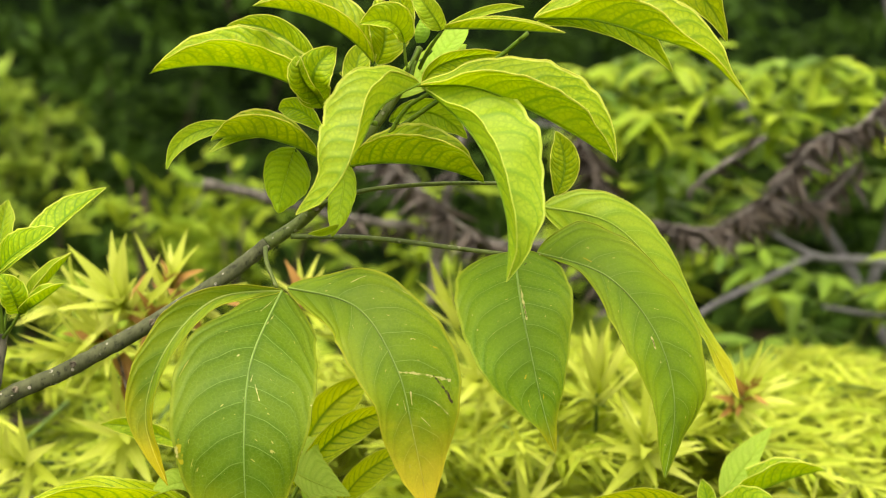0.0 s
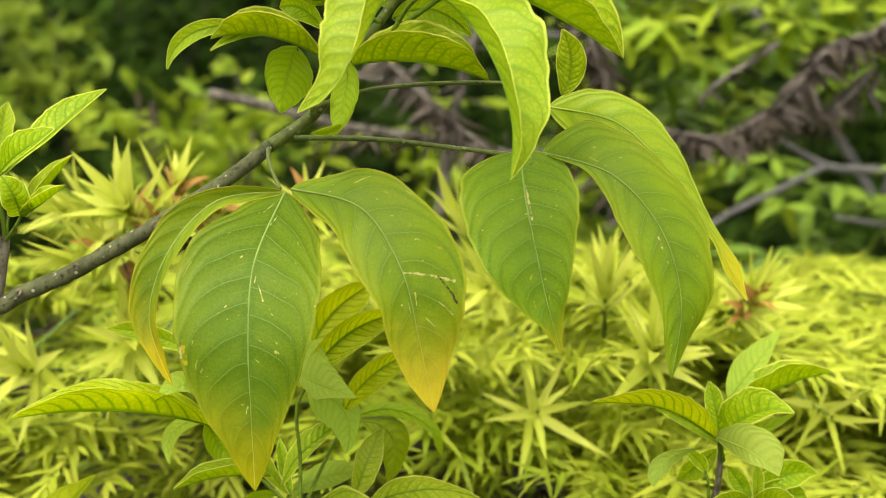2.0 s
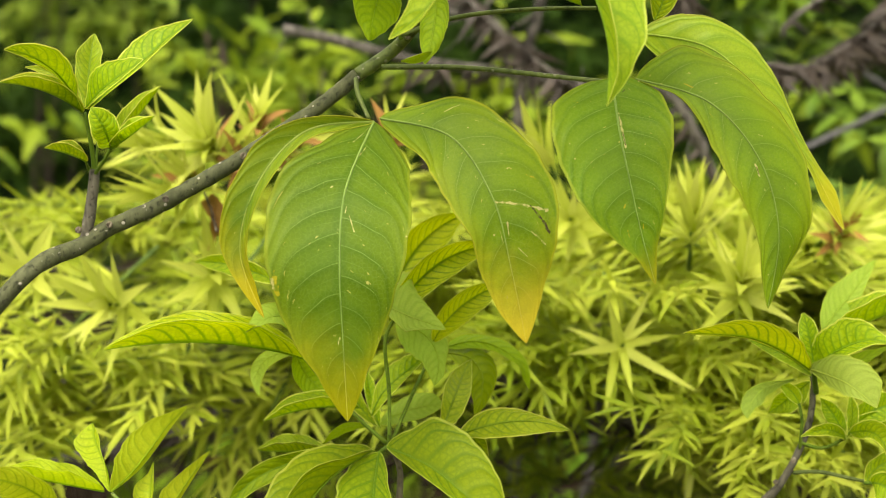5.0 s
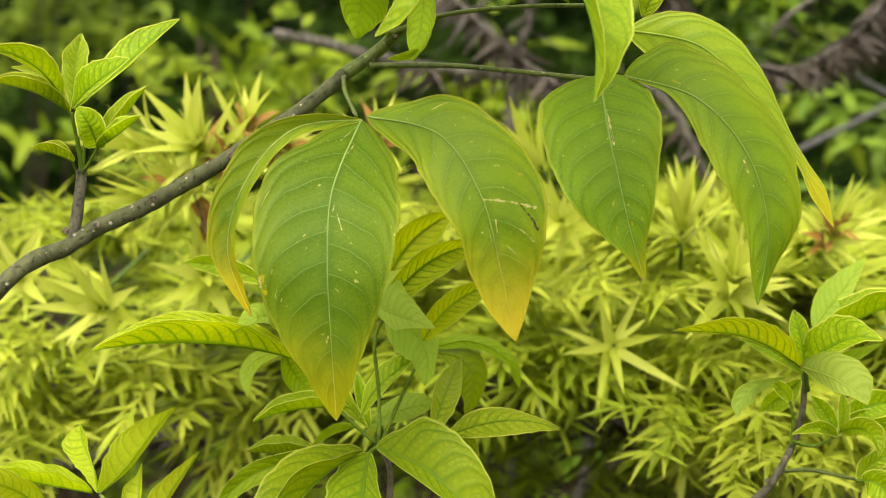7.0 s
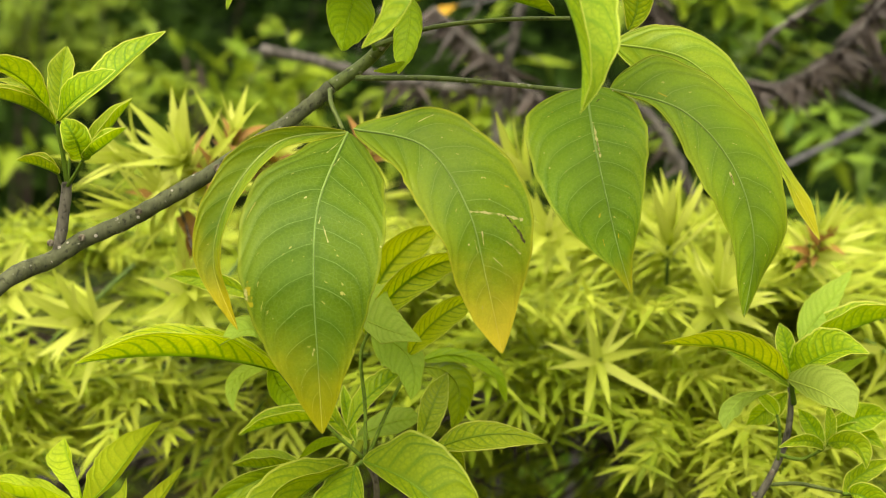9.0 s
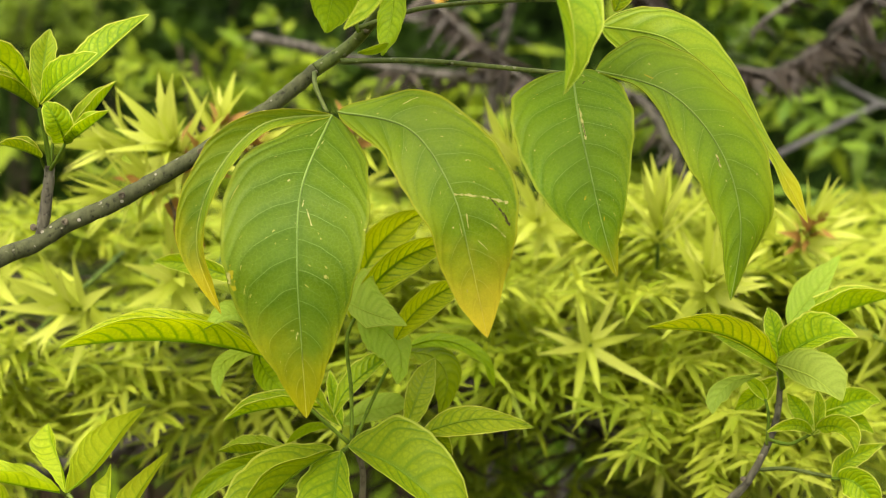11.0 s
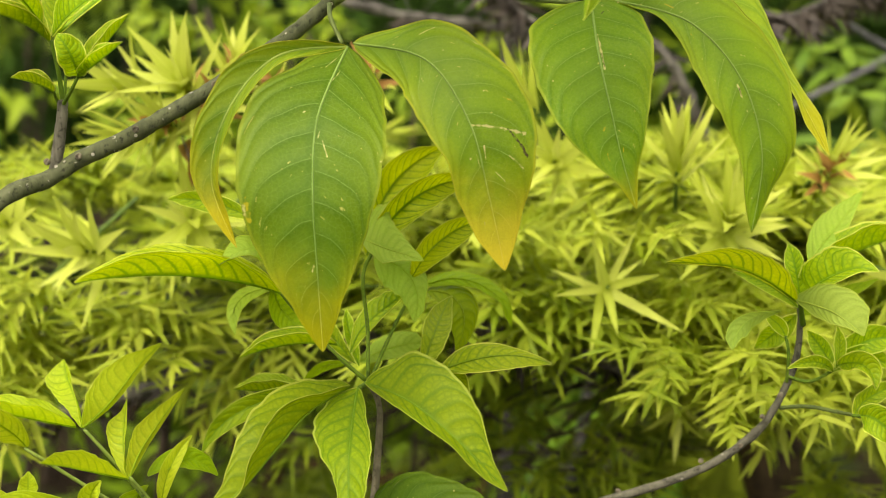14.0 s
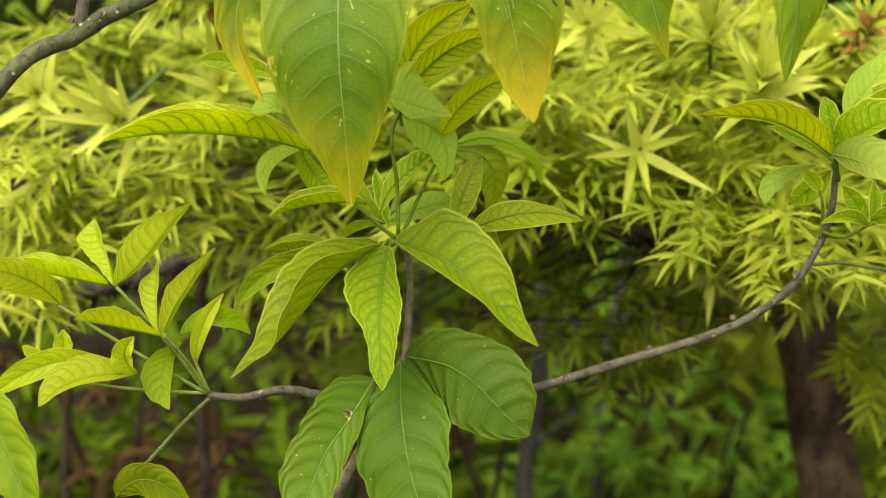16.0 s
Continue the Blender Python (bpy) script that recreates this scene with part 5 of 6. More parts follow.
thicket("woodland_shrub", "dense broadleaf shrub, woodland shade in its dark green colour", (-1.3, 5.0, 1.3), (1.1, 0.9, 1.0), 5200, 0.11, WOOD_LEAF_SHADED, 11)
thicket("woodland_shrub", "dense broadleaf shrub, woodland shade in its dark green colour", (0.2, 5.6, 1.2), (1.3, 0.8, 1.1), 5200, 0.11, WOOD_LEAF_SHADED, 12)
thicket("woodland_shrub", "dense broadleaf shrub, woodland shade in its dark green colour", (1.7, 5.2, 1.1), (1.2, 0.9, 1.0), 5000, 0.11, WOOD_LEAF_SHADED, 13)
thicket("light_shrub", "light yellow-green shrub at the wood's edge", (-1.33, 3.9, 1.50), (0.26, 0.3, 0.20), 700, 0.075, WOOD_LIGHT, 14)
thicket("low_shrub", "low mid-green shrub behind the conifer", (-0.50, 2.5, 1.18), (0.42, 0.3, 0.20), 340, 0.075, SHRUB_STUFF, 15, clump=7)
thicket("low_shrub", "low mid-green shrub behind the conifer", (0.15, 2.7, 1.15), (0.45, 0.3, 0.30), 500, 0.085, SHRUB_STUFF, 16, clump=7)
thicket("low_shrub", "low mid-green shrub behind the conifer", (-0.50, 2.55, 1.34), (0.17, 0.15, 0.10), 150, 0.06, SHRUB_STUFF, 18, stems=3, clump=6)
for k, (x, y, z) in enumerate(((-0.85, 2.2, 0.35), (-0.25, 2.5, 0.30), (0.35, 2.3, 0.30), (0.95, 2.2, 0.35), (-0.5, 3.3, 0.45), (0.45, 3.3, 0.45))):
    thicket("undergrowth", "green undergrowth below the conifer, leaf colours darkened for shade", (x, y, z), (0.45, 0.35, 0.40), 1000, 0.085, (UNDER_LEAF, UNDER_LEAF, UNDER_OLIVE)[k % 3], 30 + k)

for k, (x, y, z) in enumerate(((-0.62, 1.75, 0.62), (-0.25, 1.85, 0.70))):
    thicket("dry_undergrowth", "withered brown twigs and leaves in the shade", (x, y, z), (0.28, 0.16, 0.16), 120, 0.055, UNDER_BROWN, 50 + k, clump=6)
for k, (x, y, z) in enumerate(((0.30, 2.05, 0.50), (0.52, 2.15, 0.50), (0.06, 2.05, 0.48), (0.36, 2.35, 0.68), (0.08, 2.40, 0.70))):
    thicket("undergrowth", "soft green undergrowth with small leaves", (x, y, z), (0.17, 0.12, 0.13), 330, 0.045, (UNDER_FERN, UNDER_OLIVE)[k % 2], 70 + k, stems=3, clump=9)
thicket("undergrowth", "bright green low plant beside the conifer trunk", (0.385, 1.56, 0.72), (0.05, 0.07, 0.08), 70, 0.06, SHRUB_STUFF, 61, stems=3, clump=5)


def sapling_stem(points, r0, r1, material, label):
    thin = plant("thin_trunk", label, "tree trunk", group="thin trunks under the conifer")
    limb(thin, "trunk", points, r0, r1, material, steps=5, sides=8, rough=0.3)
    for k in range(3):
        p = Vector(points[1]).lerp(Vector(points[2]), 0.2 + 0.3 * k)
        limb(thin, "twig", [p, p + Vector((0.03 * (-1) ** k, 0.01, 0.03)), p + Vector((0.08 * (-1) ** k, 0.02, 0.07))], r1 * 0.5, r1 * 0.25, material, steps=3, sides=5)


sapling_stem([(-0.423, 1.417, 0.407), (-0.415, 1.486, 0.666), (-0.421, 1.530, 0.834), (-0.411, 1.567, 0.970)], 0.008, 0.006, BARK_BROWN, "slim dark brown stem in the shade")
sapling_stem([(-0.067, 1.838, 0.218), (-0.049, 1.915, 0.504), (-0.024, 1.963, 0.674), (-0.017, 1.993, 0.788)], 0.014, 0.011, BARK_SHADE, "slim pale grey stem, shade in its bark colour")
sapling_stem([(0.050, 1.998, 0.118), (0.071, 2.117, 0.560), (0.099, 2.152, 0.683), (0.120, 2.186, 0.806)], 0.01, 0.008, BARK_SHADE, "slim pale grey stem, shade in its bark colour")
sapling_stem([(-0.676, 1.642, 0.339), (-0.671, 1.722, 0.639), (-0.661, 1.770, 0.818), (-0.655, 1.799, 0.923)], 0.007, 0.005, BARK_BROWN, "slim dark brown stem in the shade")


# ---- the right-hand shrub, with lance-shaped leaves in whorls on grey limbs ----
def lance_shrub():
    rng = random.Random(5)
    shrub = plant("lance_leaf_shrub", "light green shrub with lance-shaped leaves on grey limbs", "shrub")
    limb(shrub, "limb", [(0.95, 2.2, -0.05), (0.90, 2.15, 0.7), (0.75, 2.1, 1.22), (0.558, 2.057, 1.296), (0.47, 2.02, 1.345)], 0.010, 0.004, BARK_FAR)
    limb(shrub, "limb", [(0.558, 2.057, 1.296), (0.49, 2.02, 1.268), (0.40, 1.98, 1.232), (0.33, 1.96, 1.19)], 0.0052, 0.004, BARK_FAR)
    limb(shrub, "limb", [(0.75, 2.1, 1.22), (0.66, 2.02, 1.21), (0.56, 2.0, 1.225)], 0.006, 0.003, BARK_FAR)
    limb(shrub, "limb", [(0.90, 2.15, 0.7), (0.72, 2.3, 1.2), (0.50, 2.35, 1.55), (0.36, 2.3, 1.75)], 0.012, 0.005, BARK_FAR)
    limb(shrub, "limb", [(0.72, 2.3, 1.2), (0.78, 2.3, 1.5), (0.72, 2.3, 1.78)], 0.010, 0.005, BARK_FAR)
    limb(shrub, "limb", [(0.50, 2.35, 1.55), (0.28, 2.3, 1.50), (0.10, 2.28, 1.50), (-0.07, 2.22, 1.475)], 0.006, 0.002, BARK_FAR)
    withered = part("leaf", lance_mesh(0.06, 0.022, 0.2, SHRUB_YELLOW), shrub, "yellowed orange leaf")
    withered.matrix_basis = Matrix.Translation((-0.07, 2.22, 1.475)) @ frame_of(Vector((-1.0, -0.2, -0.35)), Vector((0.1, -0.7, 0.7))).to_4x4()
    sizes = ((0.070, 0.019, 0.22), (0.082, 0.022, 0.34), (0.060, 0.018, 0.12), (0.088, 0.020, 0.45), (0.076, 0.023, 0.28))
    # the same leaves twice, light and shade put into their colours
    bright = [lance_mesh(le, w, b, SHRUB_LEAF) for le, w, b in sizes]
    shade_tinted = [lance_mesh(le, w, b, SHRUB_SHADE) for le, w, b in sizes]
    # whorls along the outer limbs; most upper ones get the lit leaf colour, others the shaded one
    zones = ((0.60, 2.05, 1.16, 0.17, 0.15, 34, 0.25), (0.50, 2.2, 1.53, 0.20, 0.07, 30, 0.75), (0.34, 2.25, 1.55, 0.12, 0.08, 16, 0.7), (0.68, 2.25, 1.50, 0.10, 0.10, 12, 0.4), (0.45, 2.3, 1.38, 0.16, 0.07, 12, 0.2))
    for cx, cy, cz, sx, sz, heads, lit in zones:
        for _ in range(heads):
            head = Vector((cx + rng.uniform(-sx, sx), cy + rng.uniform(-0.12, 0.12), cz + rng.uniform(-sz, sz)))
            foot = head + Vector((rng.uniform(-0.03, 0.05), rng.uniform(0.0, 0.05), -0.07 + rng.uniform(-0.03, 0.05)))
            verts, faces = tube(spline([foot, foot.lerp(head, 0.5) + Vector((0.008, 0, 0)), head], 3), 0.0022, 0.0014, 5)
            twig = part("twig", mesh_object("twig", verts, faces, PETIOLE), shrub)
            start = rng.uniform(0, 6.28)
            count = rng.randint(6, 8)
            shapes = bright if rng.random() < lit else shade_tinted
            for k in range(count):
                w = start + 2 * math.pi * k / count + rng.uniform(-0.3, 0.3)
                way = Vector((math.cos(w), math.sin(w) * 0.8, rng.uniform(-0.55, 0.35)))
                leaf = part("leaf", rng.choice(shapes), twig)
                leaf.matrix_basis = Matrix.Translation(head) @ frame_of(way, Vector((rng.gauss(0, 0.3), rng.gauss(-0.3, 0.3), 1))).to_4x4() @ Matrix.Scale(rng.uniform(0.75, 1.1), 4)


lance_shrub()


# ---- the conifer: spreading branches set with flat pointed leaves ----
conifer = plant("conifer", "spreading conifer with lime-green flat pointed leaves", "conifer")
limb(conifer, "trunk", [(0.36, 1.40, -0.08), (0.34, 1.42, 0.35), (0.300, 1.45, 0.72), (0.268, 1.49, 0.93), (0.25, 1.50, 1.10)], 0.040, 0.026, BARK_TRUNK, rough=0.35, sides=18)
SHAPES = [needle_mesh("needle", le, w, b, NEEDLE_ONE, tw) for le, w, b, tw in ((0.060, 0.0100, 0.05, 0.1), (0.050, 0.0095, 0.15, -0.15), (0.066, 0.0100, -0.08, 0.2), (0.044, 0.0090, 0.25, 0.0), (0.054, 0.0110, 0.30, 0.3))]
RUST_SHAPES = [needle_mesh("rust_needle", le, w, b, NEEDLE_RUST, tw) for le, w, b, tw in ((0.036, 0.012, 0.4, 0.5), (0.030, 0.011, 0.6, -0.5))]
SLENDER = [needle_mesh("needle", le, w, b, NEEDLE_ONE, tw) for le, w, b, tw in ((0.062, 0.0072, 0.06, 0.2), (0.048, 0.0070, 0.2, -0.2), (0.055, 0.0078, -0.05, 0.3))]


def rosette(at, facing, count, size, rng, rust=0.0, spread=(0.25, 1.25), shapes=None):
    """A shoot tip seen end on: blades round a short stem, each its own piece."""
    at, facing = Vector(at), Vector(facing).normalized()
    verts, faces = tube([at - facing * 0.05, at - facing * 0.02, at], 0.0022, 0.0016, 6)
    shoot = part("shoot_tip", mesh_object("shoot_tip", verts, faces, SHOOT_GREEN), conifer)
    basis = frame_of(facing)
    for k in range(count):
        f = (k + 0.5) / count
        w = k * 2.39996 + rng.uniform(-0.2, 0.2)
        tilt = spread[0] + (spread[1] - spread[0]) * f + rng.uniform(-0.12, 0.12)
        way = basis @ Vector((math.cos(tilt), math.sin(tilt) * math.cos(w), math.sin(tilt) * math.sin(w)))
        start = at - facing * (0.028 * f)
        leaf = part("needle", rng.choice(RUST_SHAPES if rng.random() < rust else shapes or SHAPES), shoot)
        leaf.matrix_basis = Matrix.Translation(start) @ frame_of(way, facing).to_4x4() @ Matrix.Scale(size * rng.uniform(0.75, 1.12), 4)
    return shoot


def spray(points, count, size, material, rng, heap, flat=0.42, droop=0.04):
    """A stem set all along with blades that lean forward."""
    line = spline(points, 6)
    n = len(line) - 1
    for k in range(count):
        f = (k + rng.random()) / count
        i = min(int(f * n), n - 1)
        p = line[i].lerp(line[i + 1], f * n - i)
        tan = (line[i + 1] - line[i]).normalized()
        basis = frame_of(tan)
        w = k * 2.39996 + rng.uniform(-0.4, 0.4)
        lean = rng.uniform(0.75, 1.15) * (1.0 if f < 0.9 else 0.5)
        way = basis @ Vector((math.cos(lean), math.sin(lean) * math.cos(w), math.sin(lean) * math.sin(w) * flat))
        way = (way + Vector((0, 0, -droop * rng.random()))).normalized()
        heap.add(p, frame_of(way, Vector((rng.gauss(0, 0.3), rng.gauss(-0.3, 0.3), 1))), size * rng.uniform(0.7, 1.2), size * rng.uniform(0.115, 0.16), rng.uniform(-0.15, 0.28))
    return line


def conifer_branches():
    rng = random.Random(21)
    root = Vector((0.262, 1.43, 1.0))
    for b in range(32):
        # main boughs fan out from the trunk, most of them to the left and towards the front
        heap, mid, old_shaded = Heap(), Heap(), Heap()
        end = Vector((-0.85 + 1.65 * (b + rng.uniform(0.1, 0.9)) / 32, rng.uniform(1.12, 1.75), 0))
        level = rng.random()
        end.z = 1.02 + 0.20 * level + 0.03 * noise.noise(end * 3)
        start = root + Vector((0, 0, -0.03 + 0.1 * level))
        bow = start.lerp(end, 0.5) + Vector((0, 0.05, 0.04))
        bough = limb(conifer, "bough", [start, bow, end], 0.0045, 0.0022, BARK_GREY, steps=5, sides=7)
        line = spline([start, bow, end], 10)
        for k in range(14):
            f = 0.22 + 0.78 * (k + rng.random()) / 14
            p = line[min(int(f * (len(line) - 1)), len(line) - 1)]
            way = Vector((rng.gauss(0, 0.9), rng.uniform(-1.0, 0.5), rng.gauss(0.05, 0.16))).normalized()
            le = rng.uniform(0.12, 0.24)
            tip = p + way * le + Vector((0, 0, rng.uniform(-0.02, 0.03)))
            tip.z = min(tip.z, 1.215 + 0.035 * rng.random() - (0.085 if tip.x > 0.29 else 0.06 if -0.38 < tip.x < -0.18 else 0.0))
            # the crown slopes: what is higher stands further back
            tip.y = max(tip.y, 1.07 + 0.85 * (tip.z - 1.02))
            if abs(tip.x - 0.074) < 0.09 and tip.y < 1.21 and 1.09 < tip.z < 1.21:
                continue
            if -0.05 < tip.x < 0.10 and tip.z < 1.050 and tip.y < 1.32:
                continue
            if tip.x > 0.08 and tip.z < 1.115 - 0.45 * (tip.x - 0.08) and tip.y < 1.4:
                continue
            if -0.40 < tip.x < -0.12 and tip.y < 1.4 and tip.z < 1.075:
                continue
            # the hollow below the crown's middle is thinly set; its shade is put into leaf colour
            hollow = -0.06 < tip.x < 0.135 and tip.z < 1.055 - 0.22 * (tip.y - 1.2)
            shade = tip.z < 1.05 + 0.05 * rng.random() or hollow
            spray([p, p.lerp(tip, 0.5) + Vector((0, 0, 0.015)), tip], rng.randint(56, 70), 0.043, None, rng, (old_shaded if rng.random() < (0.40 if hollow else 0.5) else mid) if shade else (mid if (tip.z < 1.13 and rng.random() < 0.55) or (tip.x < -0.2 and noise.noise(tip * 9) > -0.05) else heap))
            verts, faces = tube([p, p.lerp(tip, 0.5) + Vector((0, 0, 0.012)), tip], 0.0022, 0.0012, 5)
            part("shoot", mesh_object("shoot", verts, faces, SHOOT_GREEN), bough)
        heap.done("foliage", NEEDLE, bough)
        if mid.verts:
            mid.done("inner_foliage", NEEDLE_MID, bough, "mid-green leaves, part shade in their colour")
        if old_shaded.verts:
            old_shaded.done("old_foliage", NEEDLE_OLD_SHADED, bough, "olive older leaves, shade in their colour")
    # drooping older sprays below, in the leaf colour darkened for shade
    for b in range(20):
        old_shaded = Heap()
        x = -0.95 + 1.75 * (b + rng.random()) / 20
        p = Vector((x, rng.uniform(1.62, 2.1), rng.uniform(0.70, 1.0)))
        if x > 0.15:
            p.y += 0.12
        e = p + Vector((rng.uniform(-0.2, 0.2), rng.uniform(-0.15, 0.1), rng.uniform(-0.08, 0.0)))
        stem = limb(conifer, "low_bough", [root + Vector((0, 0.03, -0.02)), root.lerp(p, 0.5) + Vector((0, 0.15, 0.05)), p + Vector((0, 0.02, 0.02)), p, e], 0.003, 0.0015, BARK_BROWN, steps=4, sides=6)
        for _ in range(6):
            q = p.lerp(e, rng.random())
            r = q + Vector((rng.uniform(-0.16, 0.16), rng.uniform(-0.12, 0.08), rng.uniform(-0.05, 0.03)))
            spray([q, q.lerp(r, 0.5), r], 30, 0.046, None, rng, old_shaded)
        old_shaded.done("foliage", NEEDLE_OLD_SHADED, stem, "olive older leaves, shade in their colour")
    # thin level shoots in the hollow, each with a few tufts
    for b in range(26):
        old_shaded = Heap()
        p = Vector((-0.34 + 0.50 * ((b + rng.random()) / 26) ** 0.8, rng.uniform(1.30, 1.54), rng.uniform(0.86, 1.04)))
        e = p + Vector((rng.choice((-1, 1)) * rng.uniform(0.06, 0.14), rng.uniform(-0.06, 0.02), rng.uniform(-0.03, 0.03)))
        stem = limb(conifer, "low_bough", [root + Vector((0, 0.03, -0.02)), root.lerp(p, 0.6) + Vector((0, 0.10, 0.02)), p, e], 0.0025, 0.0012, BARK_BROWN, steps=4, sides=6)
        for k in range(4):
            q = p.lerp(e, (k + rng.random()) / 4)
            r = q + Vector((rng.uniform(-0.05, 0.05), rng.uniform(-0.05, 0.02), rng.uniform(-0.04, 0.03)))
            spray([q, q.lerp(r, 0.5), r], 14, 0.036, None, rng, old_shaded, flat=0.6)
        old_shaded.done("foliage", NEEDLE_OLD_SHADED, stem, "olive older leaves, shade in their colour")


conifer_branches()
tips = random.Random(8)


def hanging_tuft(at, out_way, count, rng, size=0.042, material=None):
    """A few bright shoots drooping from the edge of the crown."""
    at, out_way = Vector(at), Vector(out_way)
    verts, faces = tube(spline([at - out_way * 0.12 + Vector((0, 0.1, 0.02)), at - out_way * 0.05 + Vector((0, 0.03, 0.01)), at], 4), 0.0024, 0.0016, 6)
    tuft = part("tuft", mesh_object("tuft_stem", verts, faces, SHOOT_GREEN), conifer)
    heap = Heap()
    for _ in range(count):
        start = at - out_way * rng.uniform(0.0, 0.1) + Vector((0, rng.uniform(0, 0.05), rng.uniform(-0.01, 0.02)))
        end = start + (out_way + Vector((rng.gauss(0, 0.5), rng.gauss(-0.1, 0.35), rng.gauss(0.08, 0.16)))).normalized() * rng.uniform(0.07, 0.13)
        spray([start, start.lerp(end, 0.5) + Vector((0, 0, 0.008)), end], rng.randint(24, 34), size, None, rng, heap, flat=0.5)
    heap.done("foliage", material or NEEDLE, tuft)


hanging_tuft((0.137, 1.223, 1.027), (-0.5, -0.6, 0.0), 3, tips, 0.036, NEEDLE_MID)
hanging_tuft((0.176, 1.216, 1.054), (0.1, -0.8, 0.1), 5, tips, 0.035)
hanging_tuft((0.205, 1.214, 1.039), (0.4, -0.6, -0.1), 5, tips, 0.035)
hanging_tuft((0.235, 1.215, 1.033), (0.3, -0.7, -0.1), 5, tips, 0.035)
hanging_tuft((0.265, 1.214, 1.022), (0.7, -0.4, 0.0), 5, tips, 0.035)
hanging_tuft((0.062, 1.216, 1.093), (-0.6, -0.6, 0.1), 5, tips, 0.042, NEEDLE_MID)
hanging_tuft((-0.013, 1.216, 1.115), (-0.2, -0.8, 0.0), 5, tips, 0.042, NEEDLE_MID)
hanging_tuft((0.159, 1.209, 1.102), (-0.3, -0.8, 0.2), 5, tips)
hanging_tuft((0.130, 1.206, 1.099), (0.5, -0.7, 0.1), 5, tips)
hanging_tuft((0.219, 1.209, 1.050), (-0.2, -0.8, 0.1), 5, tips, 0.035)
hanging_tuft((0.259, 1.216, 1.063), (0.4, -0.8, 0.1), 5, tips)
hanging_tuft((-0.458, 1.161, 1.051), (-0.3, -0.8, 0.1), 5, tips)
hanging_tuft((-0.408, 1.185, 1.059), (0.3, -0.8, 0.1), 5, tips)
hanging_tuft((-0.489, 1.173, 1.006), (0.4, -0.8, 0.0), 5, tips)
hanging_tuft((-0.352, 1.179, 1.086), (-0.5, -0.7, 0.1), 5, tips)
hanging_tuft((0.168, 1.130, 1.048), (-0.1, -0.8, 0.0), 5, tips, 0.035)
hanging_tuft((0.186, 1.125, 1.078), (0.2, -0.8, 0.2), 5, tips)
hanging_tuft((0.222, 1.120, 1.056), (-0.3, -0.8, 0.0), 5, tips, 0.035)
hanging_tuft((0.258, 1.130, 1.060), (0.2, -0.8, 0.1), 5, tips, 0.035)
hanging_tuft((0.242, 1.201, 1.046), (0.1, -0.8, 0.0), 5, tips, 0.035)
hanging_tuft((0.276, 1.203, 1.040), (0.3, -0.8, 0.0), 5, tips, 0.035)
hanging_tuft((0.150, 1.135, 1.068), (-0.4, -0.7, -0.1), 3, tips, 0.036, NEEDLE_MID)
hanging_tuft((0.214, 1.186, 1.096), (0.1, -0.8, 0.2), 5, tips)
hanging_tuft((-0.312, 1.195, 1.132), (-0.4, -0.6, -0.5), 5, tips)
hanging_tuft((-0.440, 1.165, 1.127), (-0.6, -0.5, -0.5), 5, tips)
hanging_tuft((-0.251, 1.250, 1.055), (-0.4, -0.5, -0.6), 5, tips)
hanging_tuft((0.013, 1.215, 1.170), (0.2, -0.8, 0.1), 5, tips)
hanging_tuft((0.110, 1.206, 1.174), (0.4, -0.7, 0.2), 5, tips)
hanging_tuft((0.335, 1.35, 0.865), (0.3, -0.8, -0.2), 4, tips, 0.036, NEEDLE_MID)
hanging_tuft((0.330, 1.36, 0.800), (0.2, -0.8, -0.3), 3, tips, 0.034, NEEDLE_MID)
hanging_tuft((0.105, 1.235, 1.075), (-0.3, -0.8, 0.0), 5, tips, 0.040, NEEDLE_MID)
hanging_tuft((0.040, 1.260, 1.060), (0.2, -0.8, 0.0), 5, tips, 0.040, NEEDLE_MID)
rosette((0.074, 1.136, 1.152), (0.25, -1, 0.35), 10, 1.12, tips, spread=(0.7, 1.4), shapes=SLENDER)
rosette((-0.122, 1.222, 1.327), (0, -0.8, 0.5), 9, 0.55, tips, rust=0.8)
rosette((-0.275, 1.156, 1.325), (-0.3, -0.8, 0.6), 26, 1.1, tips, rust=0.16)
rosette((-0.294, 1.160, 1.294), (-0.4, -0.8, 0.3), 18, 1.05, tips, rust=0.2)
rosette((-0.250, 1.171, 1.307), (0.3, -0.8, 0.5), 18, 1.0, tips, rust=0.25)
rosette((-0.328, 1.173, 1.324), (-0.9, -0.5, 0.1), 18, 1.05, tips)
rosette((-0.239, 1.193, 1.337), (0.2, -0.4, 0.9), 22, 1.0, tips, rust=0.4)
rosette((-0.207, 1.208, 1.320), (0.7, -0.4, 0.5), 16, 0.95, tips, rust=0.45)
rosette((-0.319, 1.150, 1.283), (-0.8, -0.7, -0.1), 18, 1.0, tips)
rosette((0.136, 1.186, 1.251), (0, -0.3, 1), 14, 1.15, tips, spread=(0.1, 0.8))
rosette((0.174, 1.145, 1.204), (0.1, -0.7, 0.7), 22, 1.2, tips, spread=(0.2, 1.2))
rosette((0.323, 1.138, 1.146), (0.4, -1, -0.2), 10, 0.9, tips, spread=(0.6, 1.4), shapes=SLENDER)
rosette((0.008, 1.235, 1.306), (-0.5, -0.3, 0.9), 8, 1.2, tips, spread=(0.1, 0.5))
rosette((0.268, 1.200, 1.235), (0.3, -0.7, 0.6), 16, 0.85, tips, rust=0.5)
rosette((-0.127, 1.211, 1.329), (-0.1, -0.6, 0.8), 12, 0.8, tips, rust=0.35)
rosette((0.032, 1.201, 1.249), (-0.3, -0.9, 0.3), 16, 1.0, tips)
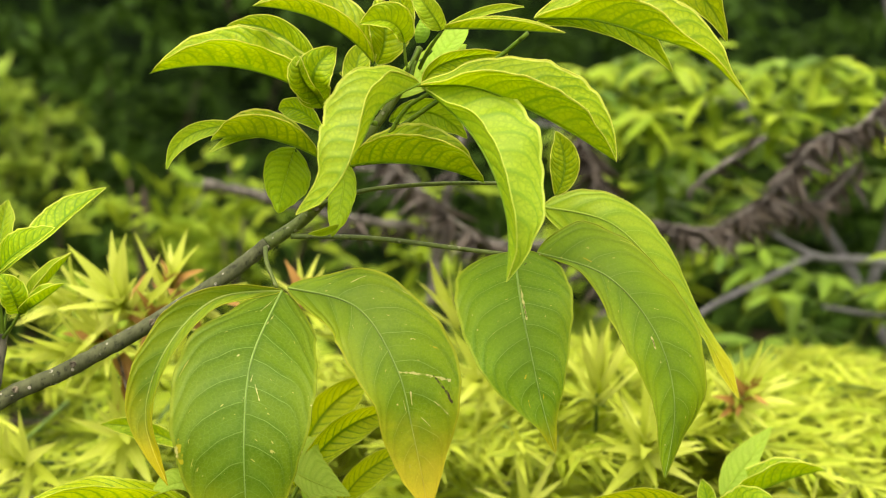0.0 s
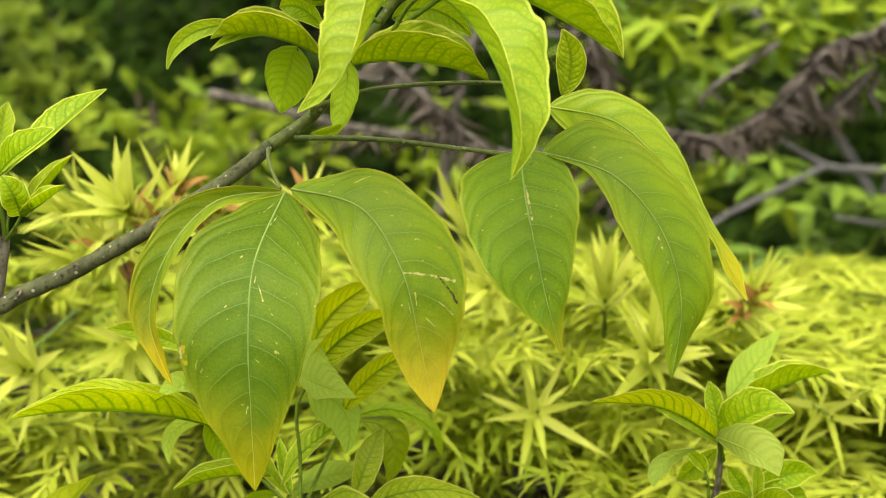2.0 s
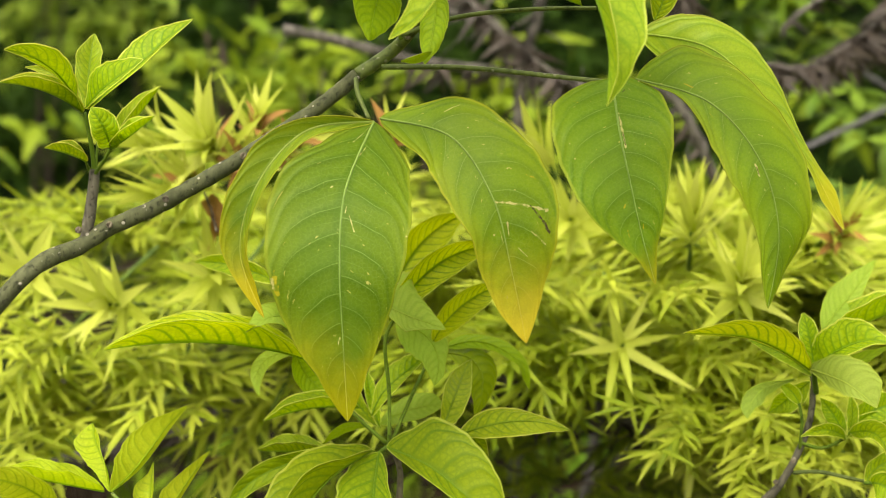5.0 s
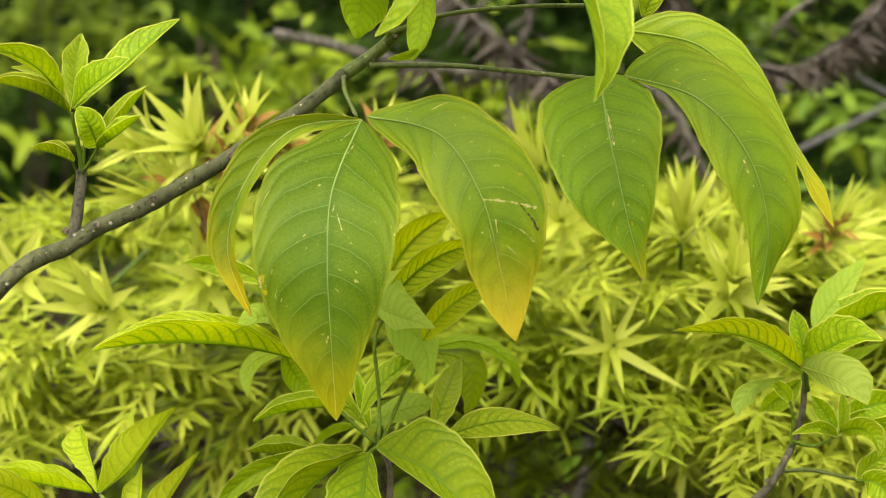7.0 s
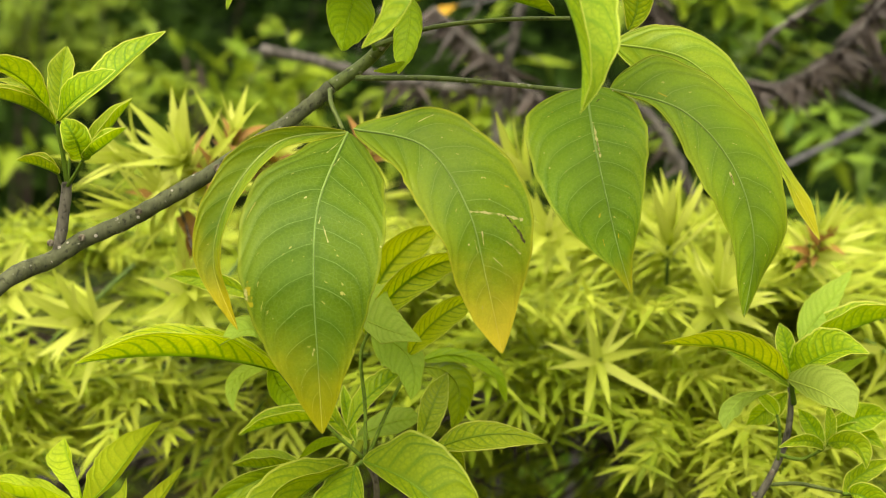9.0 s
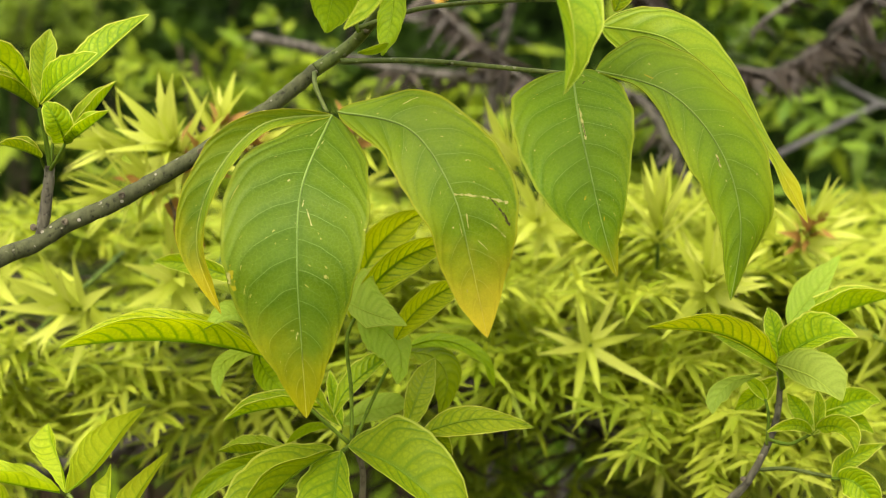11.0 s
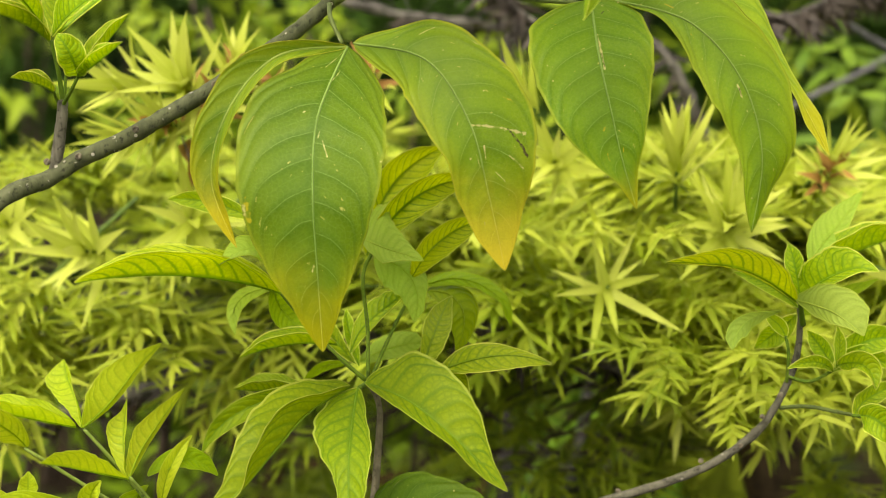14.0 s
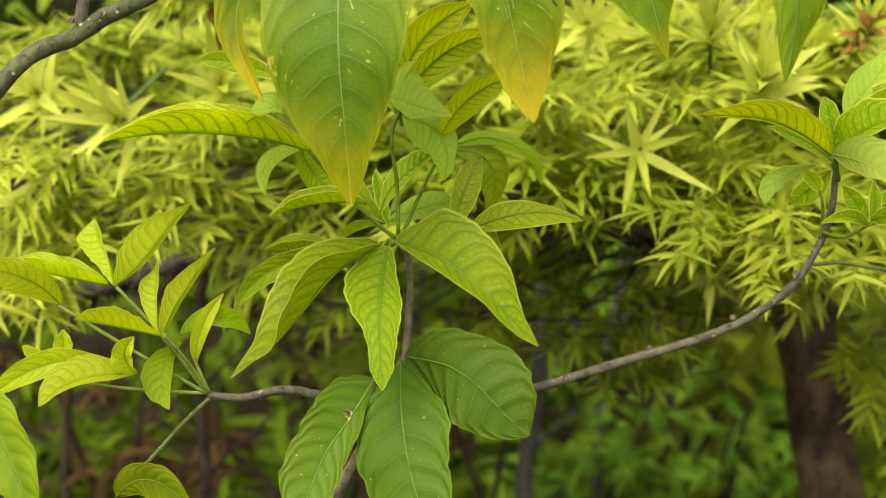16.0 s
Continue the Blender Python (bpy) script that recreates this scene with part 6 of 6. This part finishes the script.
rosette((-0.362, 1.136, 1.189), (-0.4, -0.9, 0.2), 16, 1.1, tips)
rosette((-0.275, 1.157, 1.213), (0.2, -0.9, 0.5), 16, 1.1, tips)
rosette((0.272, 1.204, 1.247), (0.4, -0.6, 0.6), 16, 0.9, tips)
rosette((0.230, 1.209, 1.013), (0.1, -0.9, -0.6), 16, 0.8, tips, spread=(0.5, 1.4))
rosette((0.140, 1.204, 1.022), (-0.2, -0.9, -0.5), 14, 0.8, tips, spread=(0.6, 1.4))
rosette((0.178, 1.193, 1.035), (0.0, -0.8, -0.6), 16, 0.8, tips, spread=(0.4, 1.3))
rosette((0.211, 1.221, 1.063), (0.2, -0.9, -0.3), 16, 0.8, tips, spread=(0.4, 1.3))
rosette((-0.442, 1.170, 1.210), (-0.2, -0.9, 0.4), 14, 1.1, tips)


# ---- dead conifer branches with brown hanging leaves ----
def dead_branch(points, r0, r1, leaves, label, rng, spikes=0, bare=0.0, hang=0.75, size=0.043, shapes=None):
    dead = plant("dead_branch", label, "dead branch", group="dead branches behind the conifer")
    limb(dead, "stem", points, r0, r1, BARK_DEAD, steps=10, sides=10, rough=0.5)
    line = spline(points, 10)
    n = len(line) - 1
    meshes = shapes or DEAD_SHAPES
    for k in range(leaves):
        f = bare + (1 - bare) * (k + rng.random()) / leaves
        i = min(int(f * n), n - 1)
        p = line[i].lerp(line[i + 1], f * n - i)
        w = rng.uniform(0, 6.28)
        way = Vector((math.cos(w) * 0.7, math.sin(w) * 0.7, -hang * rng.uniform(0.2, 1.6) + 0.1)).normalized()
        leaf = part("dead_leaf", rng.choice(meshes), dead)
        leaf.matrix_basis = Matrix.Translation(p) @ frame_of(way, Vector((rng.gauss(0, 1), rng.gauss(0, 1), 0.6))).to_4x4() @ Matrix.Scale(size / 0.05 * rng.uniform(0.7, 1.15), 4)
    for k in range(spikes):
        p = line[rng.randint(0, n)]
        way = Vector((rng.gauss(0, 0.5), rng.gauss(0, 0.4), rng.gauss(0, 1))).normalized()
        verts, faces = tube([p, p + way * 0.02, p + way * rng.uniform(0.03, 0.05) + Vector((0.003, 0, 0))], 0.0012, 0.0004, 5)
        part("spine", mesh_object("spine", verts, faces, BARK_DEAD), dead)
    return dead


NEEDLE_DEAD_ONE = simple_leaf("needle_dead_single", (0.006, 0.005, 0.004), (0.082, 0.066, 0.053), 0.5, 0.02, island=False, spec=0.25)
DEAD_SHAPES = [needle_mesh("dead_leaf", le, w, b, NEEDLE_DEAD_ONE, tw) for le, w, b, tw in ((0.05, 0.0105, 0.35, 0.3), (0.045, 0.0095, 0.6, -0.4), (0.056, 0.0110, 0.2, 0.5), (0.04, 0.009, 0.8, 0.0))]
dry = random.Random(77)
dead_branch([(-0.302, 1.720, 1.412), (-0.242, 1.720, 1.400), (-0.179, 1.720, 1.382), (-0.123, 1.715, 1.369), (-0.038, 1.70, 1.358), (0.061, 1.68, 1.338), (0.169, 1.669, 1.328), (0.230, 1.654, 1.212)], 0.0068, 0.0060, 70, "broken dead branch with peeling grey bark", dry, spikes=22, bare=0.40)
dead_branch([(0.060, 1.80, 1.56), (0.042, 1.800, 1.517), (0.023, 1.800, 1.459), (0.006, 1.800, 1.394), (-0.007, 1.800, 1.335), (-0.015, 1.80, 1.25)], 0.0065, 0.0075, 10, "bare pale grey dead stem", dry, spikes=4, bare=0.5)
dead_branch([(-0.091, 1.800, 1.453), (-0.047, 1.800, 1.424), (-0.018, 1.800, 1.380), (-0.002, 1.800, 1.350)], 0.0045, 0.0055, 8, "bare pale grey dead stem", dry, spikes=4)
dead_branch([(0.583, 1.748, 1.538), (0.513, 1.696, 1.482), (0.460, 1.676, 1.468), (0.413, 1.643, 1.422), (0.368, 1.620, 1.386), (0.312, 1.599, 1.361), (0.246, 1.599, 1.371)], 0.003, 0.0022, 300, "dead conifer branch hung with withered brown leaves", dry, bare=0.05)
dead_branch([(0.300, 1.66, 1.405), (0.319, 1.660, 1.422), (0.349, 1.660, 1.442), (0.392, 1.660, 1.470)], 0.0030, 0.0036, 16, "short dead side branch with peeling bark", dry, hang=0.3, size=0.035)
dead_branch([(0.147, 1.674, 1.537), (0.165, 1.648, 1.476), (0.182, 1.642, 1.436), (0.196, 1.621, 1.404)], 0.0045, 0.0030, 130, "hanging dead twig with withered brown leaves", dry)
dead_branch([(-0.087, 1.728, 1.459), (-0.037, 1.679, 1.411), (0.011, 1.648, 1.371), (0.057, 1.627, 1.338)], 0.003, 0.002, 120, "dead twig with withered brown leaves", dry)
dead_branch([(0.526, 1.716, 1.441), (0.471, 1.683, 1.394), (0.426, 1.664, 1.388), (0.352, 1.635, 1.369)], 0.0025, 0.0018, 110, "dead twig with withered brown leaves", dry)
dead_branch([(-0.162, 1.856, 1.461), (-0.114, 1.810, 1.431), (-0.054, 1.811, 1.438), (-0.025, 1.817, 1.475)], 0.0035, 0.0025, 0, "thin bare dead twig", dry, hang=0.3)
dead_branch([(-0.10, 1.30, 1.105), (-0.044, 1.270, 1.092), (-0.009, 1.265, 1.075), (0.029, 1.260, 1.064), (0.072, 1.260, 1.058), (0.121, 1.265, 1.033), (0.186, 1.29, 1.02)], 0.0075, 0.0060, 60, "grey dead branch lying among the conifer boughs", dry, spikes=14, hang=0.5)
dead_branch([(-0.52, 1.36, 0.965), (-0.454, 1.345, 0.984), (-0.400, 1.340, 1.002), (-0.341, 1.340, 1.020), (-0.282, 1.340, 1.050), (-0.229, 1.345, 1.071), (-0.171, 1.35, 1.064), (-0.125, 1.360, 1.049)], 0.0085, 0.0065, 80, "grey dead branch lying among the conifer boughs", dry, spikes=14, hang=0.7)
dead_branch([(-0.286, 1.184, 1.278), (-0.277, 1.165, 1.266), (-0.270, 1.154, 1.248)], 0.001, 0.001, 3, "hanging withered rust-brown leaf", dry, size=0.060, hang=1.5, shapes=RUST_SHAPES)
